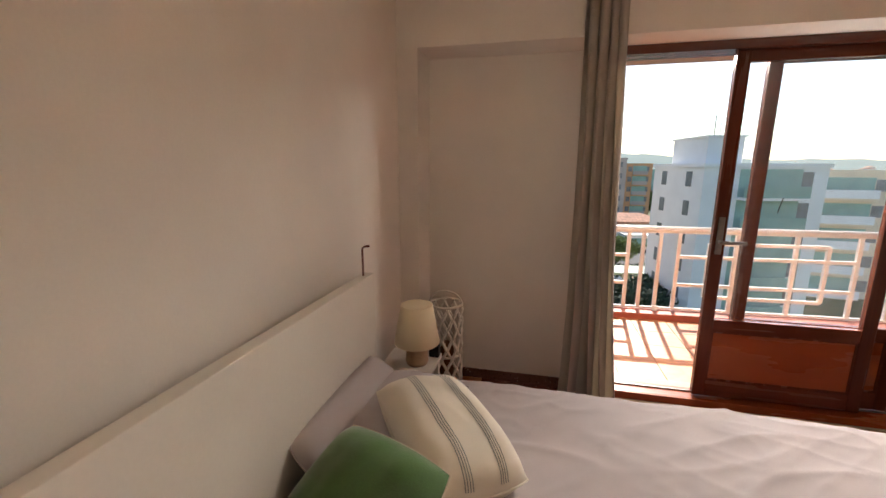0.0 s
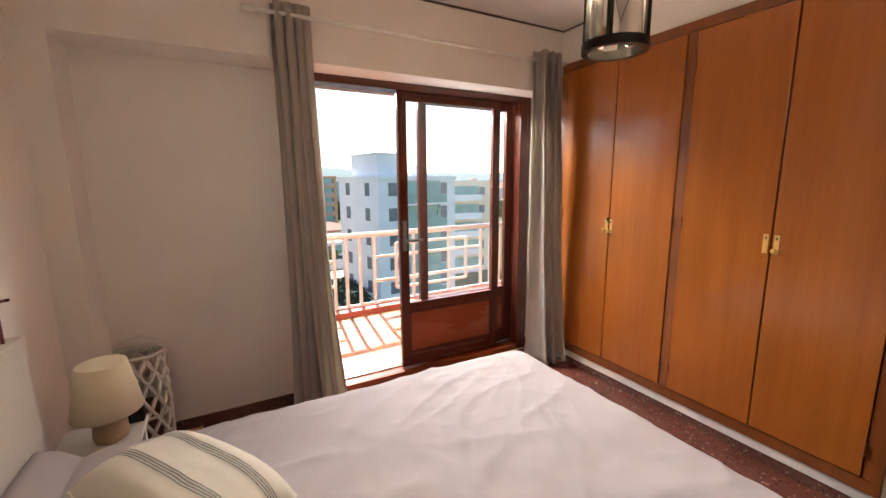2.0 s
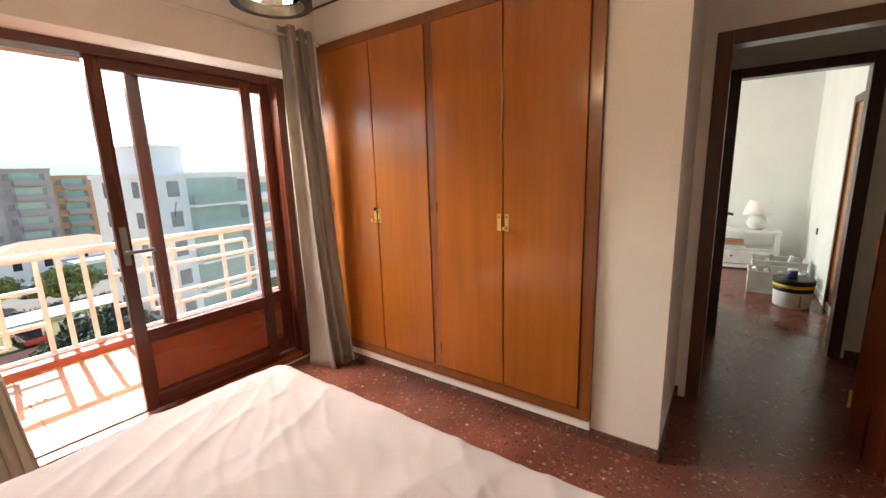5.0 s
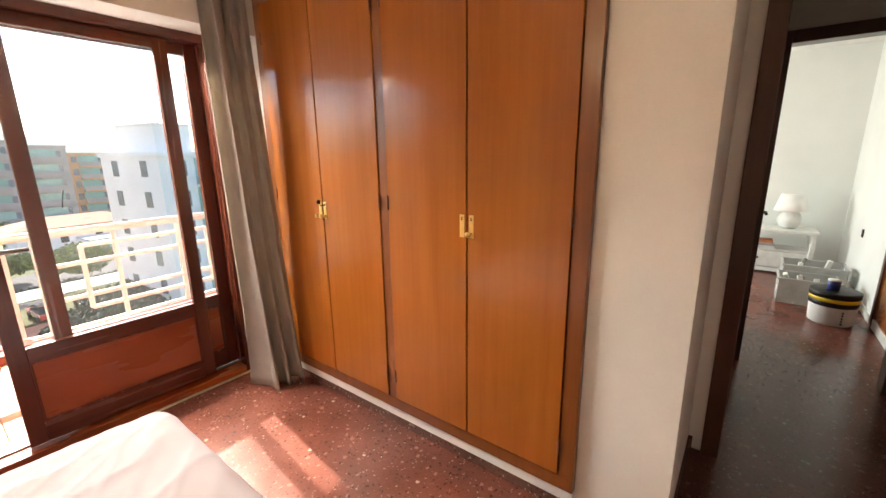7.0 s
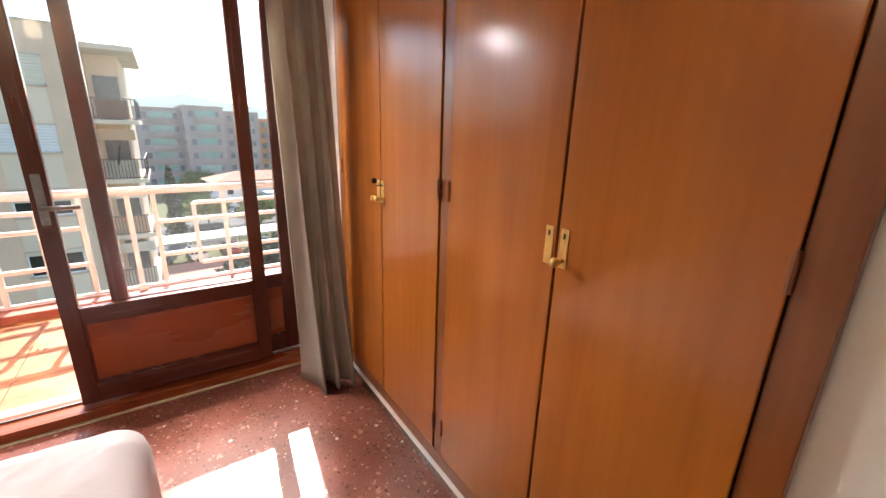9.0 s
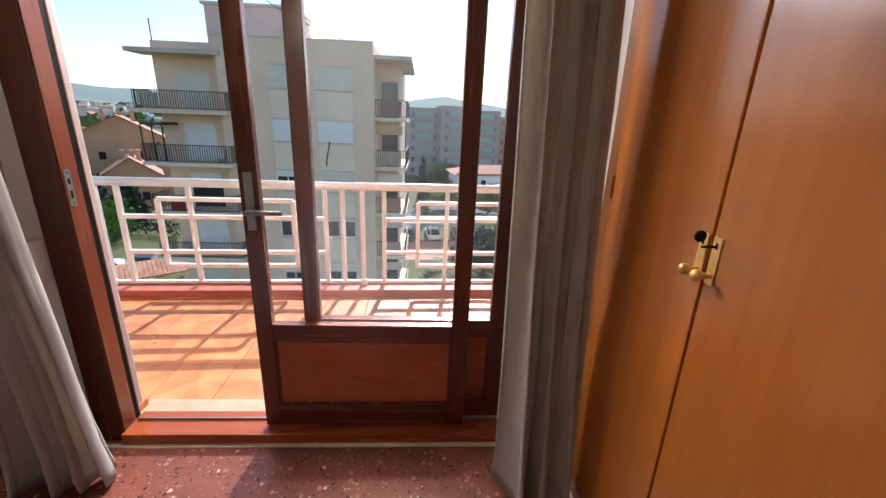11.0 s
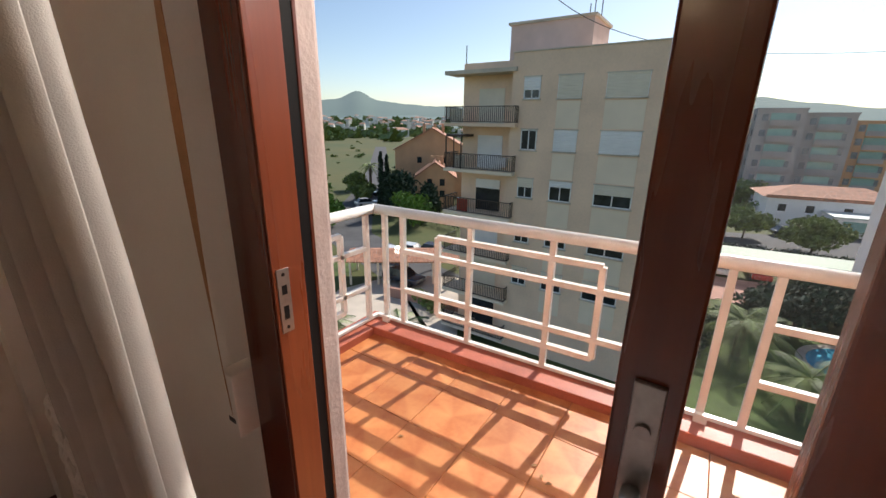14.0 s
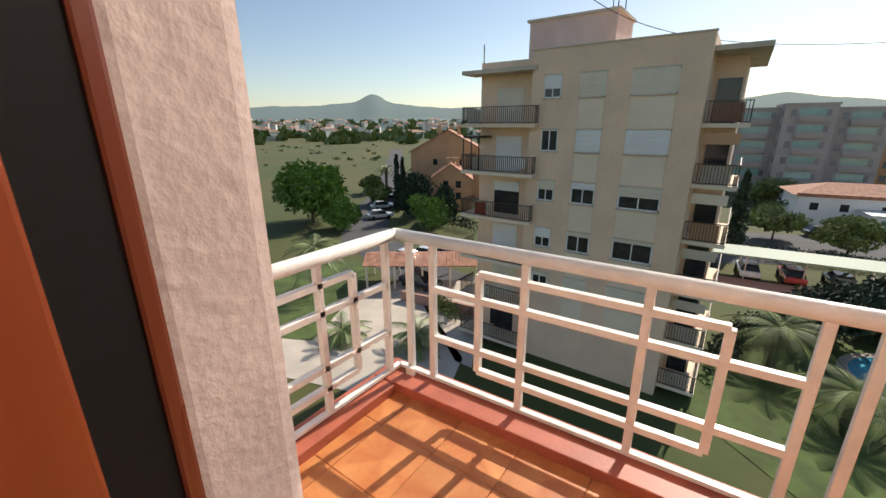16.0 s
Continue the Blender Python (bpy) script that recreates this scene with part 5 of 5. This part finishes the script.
for k in range(4):
    a = k * math.pi / 2 + 0.5
    part("upright", beam(bm_new(), (0.079 * math.cos(a), 0.079 * math.sin(a), PB + 0.02), (0.079 * math.cos(a), 0.079 * math.sin(a), PT), 0.016, 0.008), IRON, pend)
cy = bm_new()
for r in (0.069, 0.066):
    bmesh.ops.create_cone(cy, cap_ends=False, segments=32, radius1=r, radius2=r, depth=PT - PB - 0.03, matrix=pose(0, 0, (PB + PT) / 2 + 0.01))
gl = part("glass_cylinder", cy, GLASS, pend, "clear glass cylinder", True)
gl.visible_shadow = False
part("cap", lathe(bm_new(), [(0.086, PT + 0.028), (0.086, PT + 0.034), (0.03, PT + 0.06), (0.012, PT + 0.07)]), IRON, pend)
part("stem", rod(bm_new(), (0, 0, PT + 0.06), (0, 0, CZ), 0.008), IRON, pend)
part("ceiling_rose", lathe(bm_new(), [(0.06, CZ - 0.002), (0.06, CZ - 0.02), (0.02, CZ - 0.035)]), IRON, pend)
part("socket", rod(bm_new(), (0, 0, PT - 0.10), (0, 0, PT + 0.03), 0.018), IRON, pend)
bl = bm_new()
lathe(bl, [(0.012, PT - 0.095), (0.022, PT - 0.12), (0.025, PT - 0.15), (0.017, PT - 0.175), (0.004, PT - 0.185)], seg=16)
part("bulb", bl, BULB, pend, "warm glowing bulb", True)
pl2 = new("bulb_light", bpy.data.lights.new("bulb_light", "POINT"))
pl2.data.energy, pl2.data.color, pl2.data.shadow_soft_size = 3.0, (1.0, 0.72, 0.46), 0.07
pl2.location = (1.15, 0.715, PT - 0.24)

# ---- far room ----
FURN = mat("distressed_white_paint", (0.78, 0.78, 0.74), 0.55, var=0.08, scale=9)
bn = thing("console_table", "white painted console with a drawer and open shelf", "table", pose(7.78, -0.42, 0))
part("top", bbox(-0.2, 0.24, -0.38, 0.42, 0.52, 0.56, 0.008), FURN, bn)
for x in (-0.16, 0.2):
    for y in (-0.34, 0.38):
        part("leg", bbox(x - 0.025, x + 0.025, y - 0.025, y + 0.025, 0, 0.52, 0.004), FURN, bn)
dr = part("drawer", bbox(-0.165, 0.18, -0.31, 0.35, 0.08, 0.28, 0.006), FURN, bn)
part("knob", rod(bm_new(), (-0.165, -0.12, 0.19), (-0.19, -0.12, 0.19), 0.012), IRON, dr)
part("knob", rod(bm_new(), (-0.165, 0.16, 0.19), (-0.19, 0.16, 0.19), 0.012), IRON, dr)
part("shelf", bbox(-0.16, 0.2, -0.32, 0.36, 0.29, 0.31), FURN, bn)
part("foot_rail", bbox(-0.17, 0.2, -0.31, 0.35, 0.02, 0.07, 0.004), FURN, bn)
bk = thing("books", "small stack of books on the console shelf", "books", pose(7.72, -0.22, 0.31))
for i, (mt, w) in enumerate(((mat("white_book", (0.7, 0.7, 0.68)), 0.2), (mat("grey_book", (0.35, 0.35, 0.36)), 0.18), (mat("orange_book", (0.55, 0.20, 0.08)), 0.17))):
    part("book", bbox(-0.1, 0.08, -w, w, 0.035 * i, 0.035 * i + 0.033, 0.003), mt, bk)
lp2 = thing("table_lamp", "white ceramic table lamp with a white shade on the console", "table lamp", pose(7.80, -0.52, 0.56))
part("base", lathe(bm_new(), [(0.06, 0), (0.10, 0.03), (0.125, 0.10), (0.10, 0.18), (0.05, 0.22), (0.02, 0.25)]), FURN, lp2, "", True)
part("shade", lathe(bm_new(), [(0.17, 0.22), (0.172, 0.222), (0.12, 0.42), (0.118, 0.42), (0.02, 0.418)]), SHUTWHITE, lp2, "white fabric shade", True)
bt = thing("spray_bottle", "light blue plastic spray bottle on the console", "bottle", pose(7.75, -0.10, 0.56))
part("body", lathe(bm_new(), [(0.045, 0), (0.047, 0.01), (0.047, 0.14), (0.02, 0.17), (0.014, 0.19)]), mat("light_blue_plastic", (0.10, 0.42, 0.62), 0.3), bt, "", True)
part("trigger", bbox(-0.05, 0.02, -0.015, 0.015, 0.19, 0.23, 0.004), IRON, bt)
CLEAR = mat("cloudy_clear_plastic", (0.74, 0.75, 0.72), 0.25)
CLEAR.node_tree.nodes["Principled BSDF"].inputs["Transmission Weight"].default_value = 0.25
PAPER = mat("grey_tools", (0.30, 0.28, 0.27), 0.7, var=0.4, scale=30)


def crate(x, y, w, d, h, label):
    t = thing("storage_box", label, "storage box", pose(x, y, 0), "plastic storage boxes")
    bm = bm_new()
    box(bm, -w / 2, w / 2, -d / 2, d / 2, 0, 0.008)
    for a in ((-w / 2, -w / 2 + 0.006, -d / 2, d / 2), (w / 2 - 0.006, w / 2, -d / 2, d / 2), (-w / 2, w / 2, -d / 2, -d / 2 + 0.006), (-w / 2, w / 2, d / 2 - 0.006, d / 2)):
        box(bm, *a, 0.008, h)
    part("tub", bm, CLEAR, t)
    rim = bm_new()
    for a in ((-w / 2 - 0.012, -w / 2, -d / 2, d / 2), (w / 2, w / 2 + 0.012, -d / 2, d / 2), (-w / 2, w / 2, -d / 2 - 0.012, -d / 2), (-w / 2, w / 2, d / 2, d / 2 + 0.012)):
        box(rim, *a, h - 0.03, h, 0.003)
    part("rim", rim, CLEAR, t)
    rn = random.Random(int(x * 10))
    for k in range(7):
        cxx, cyy = rn.uniform(-w / 3, w / 3), rn.uniform(-d / 3, d / 3)
        part("tool", beam(bm_new(), (cxx, cyy, 0.02), (cxx + rn.uniform(-0.1, 0.1), cyy + rn.uniform(-0.1, 0.1), h * rn.uniform(0.7, 1.1)), 0.07, 0.04, 0.005), PAPER if k % 3 else FURN, t)
    return t


crate(6.55, -0.66, 0.34, 0.46, 0.26, "clear plastic storage box full of tools on the floor")
crate(7.05, -0.74, 0.36, 0.52, 0.30, "clear plastic storage box on the floor")
bu = thing("paint_bucket", "white paint bucket with a black lid and yellow band", "bucket", pose(6.02, -0.80, 0))
part("body", lathe(bm_new(), [(0.145, 0), (0.155, 0.01), (0.165, 0.17), (0.165, 0.175)]), FURN, bu, "white plastic body", True)
part("collar", lathe(bm_new(), [(0.167, 0.172), (0.17, 0.215), (0.165, 0.216)]), IRON, bu, "black collar", True)
part("band", lathe(bm_new(), [(0.171, 0.215), (0.174, 0.25), (0.165, 0.251)]), mat("yellow_plastic", (0.80, 0.62, 0.04), 0.4), bu, "yellow band", True)
part("lid", lathe(bm_new(), [(0.176, 0.25), (0.178, 0.295), (0.165, 0.30), (0.02, 0.298)]), IRON, bu, "black lid", True)
lb = bm_new()
for i in range(5):
    box(lb, -0.166, -0.160, -0.06 + 0.002, -0.045, 0.03 + 0.025 * i, 0.045 + 0.025 * i)
part("label_bars", lb, IRON, bu)
tn = thing("paint_tin", "small blue and white paint tin on the bucket lid", "tin", pose(6.0, -0.78, 0.30))
part("tin", lathe(bm_new(), [(0.045, 0), (0.045, 0.085), (0.04, 0.09)]), mat("blue_tin", (0.05, 0.07, 0.25), 0.35), tn, "", True)
part("lid", lathe(bm_new(), [(0.046, 0.086), (0.046, 0.095), (0.02, 0.096)]), FURN, tn, "", True)
d3 = thing("room_door", "dark brown door standing open into the far room", "door")
part("panel", bbox(4.80, 5.50, -0.165, -0.13, 0.01, 2.13, 0.004), DOORWOOD, d3)
ko = bm_new()
rod(ko, (5.42, -0.165, 1.02), (5.42, -0.21, 1.02), 0.012), rod(ko, (5.43, -0.205, 1.02), (5.32, -0.205, 1.02), 0.011)
part("handle", ko, IRON, d3)
soc = thing("wall_socket", "small dark wall socket", "socket")
part("plate", bbox(7.10, 7.16, -1.08, -1.07, 0.62, 0.70, 0.003), IRON, soc)

# dry leaves blown onto the balcony
DRY = mat("dry_leaf", (0.36, 0.20, 0.09), 0.9)
lr = random.Random(12)
for x, y in ((0.98, 3.72), (1.02, 3.70), (0.93, 3.76), (0.30, 3.55), (1.9, 3.9)):
    lf = bm_new()
    a = lr.uniform(0, 6)
    pts = [(0.0, -0.018, 0.002), (0.008, 0, 0.008), (0.0, 0.018, 0.003), (-0.008, 0, 0.007), (0.0, 0.0, 0.004)]
    top = [lf.verts.new(Vector(p) @ Matrix.Rotation(a, 3, "Z")) for p in pts]
    for i, j in ((0, 1), (1, 2), (2, 3), (3, 0)):
        lf.faces.new((top[i], top[j], top[4]))
    ob = tagged(part("dry_leaf", lf, DRY), "small curled dry leaf on the balcony tiles", "leaf", "dry leaves")
    ob.location = (x, y, 0.0005)
    ob.modifiers.new("thick", "SOLIDIFY").thickness = 0.001

# ---- balcony: threshold, skirting, tiles ----
setting("threshold", bbox(0.66, 2.46, 2.836, 2.95, -0.03, 0.035, 0.005), mat("pale_stone_threshold", (0.40, 0.28, 0.18), 0.6, var=0.12, scale=8), "worn pale stone threshold", "threshold")
setting("grout_line", bbox(0.60, 2.52, 2.655, 2.68, 0.0, 0.006, 0.002), mat("pale_mortar", (0.45, 0.36, 0.24), 0.9), "pale mortar line", "trim")
sk = [("kerb_tile", bbox(0.20, 0.672, 2.896, 2.912, -0.02, 0.075, 0.003)), ("kerb_tile", bbox(0.658, 0.672, 2.82, 2.896, -0.02, 0.075, 0.003)), ("kerb_tile", bbox(-0.52, 0.196, 2.896, 2.912, -0.02, 0.075, 0.003))]
for nm, bm in sk:
    setting("baseboard", bm, TILE, "terracotta tile baseboard on the balcony", "baseboard")
bf = tagged(new("balcony_floor"), "square mottled orange terracotta floor tiles", "floor", kind="structure")
TS, JT = 0.335, 0.002
tm = bm_new()
box(tm, -TS / 2 + JT / 2, TS / 2 - JT / 2, -TS / 2 + JT / 2, TS / 2 - JT / 2, -0.026, 0.0, 0.0025, 1)
tile_mesh = bpy.data.meshes.new("tile")
tm.to_mesh(tile_mesh)
tm.free()
tile_mesh.materials.append(TILE)
trn = random.Random(4)
for j in range(5):
    for i in range(15):
        t = new("tile", tile_mesh)
        t.parent = bf
        t.matrix_world = pose(-0.735 + TS * (i + 0.5), 2.65 + TS * (j + 0.5), trn.uniform(-0.0008, 0.0008), 0, 0, 90 * trn.randrange(4))
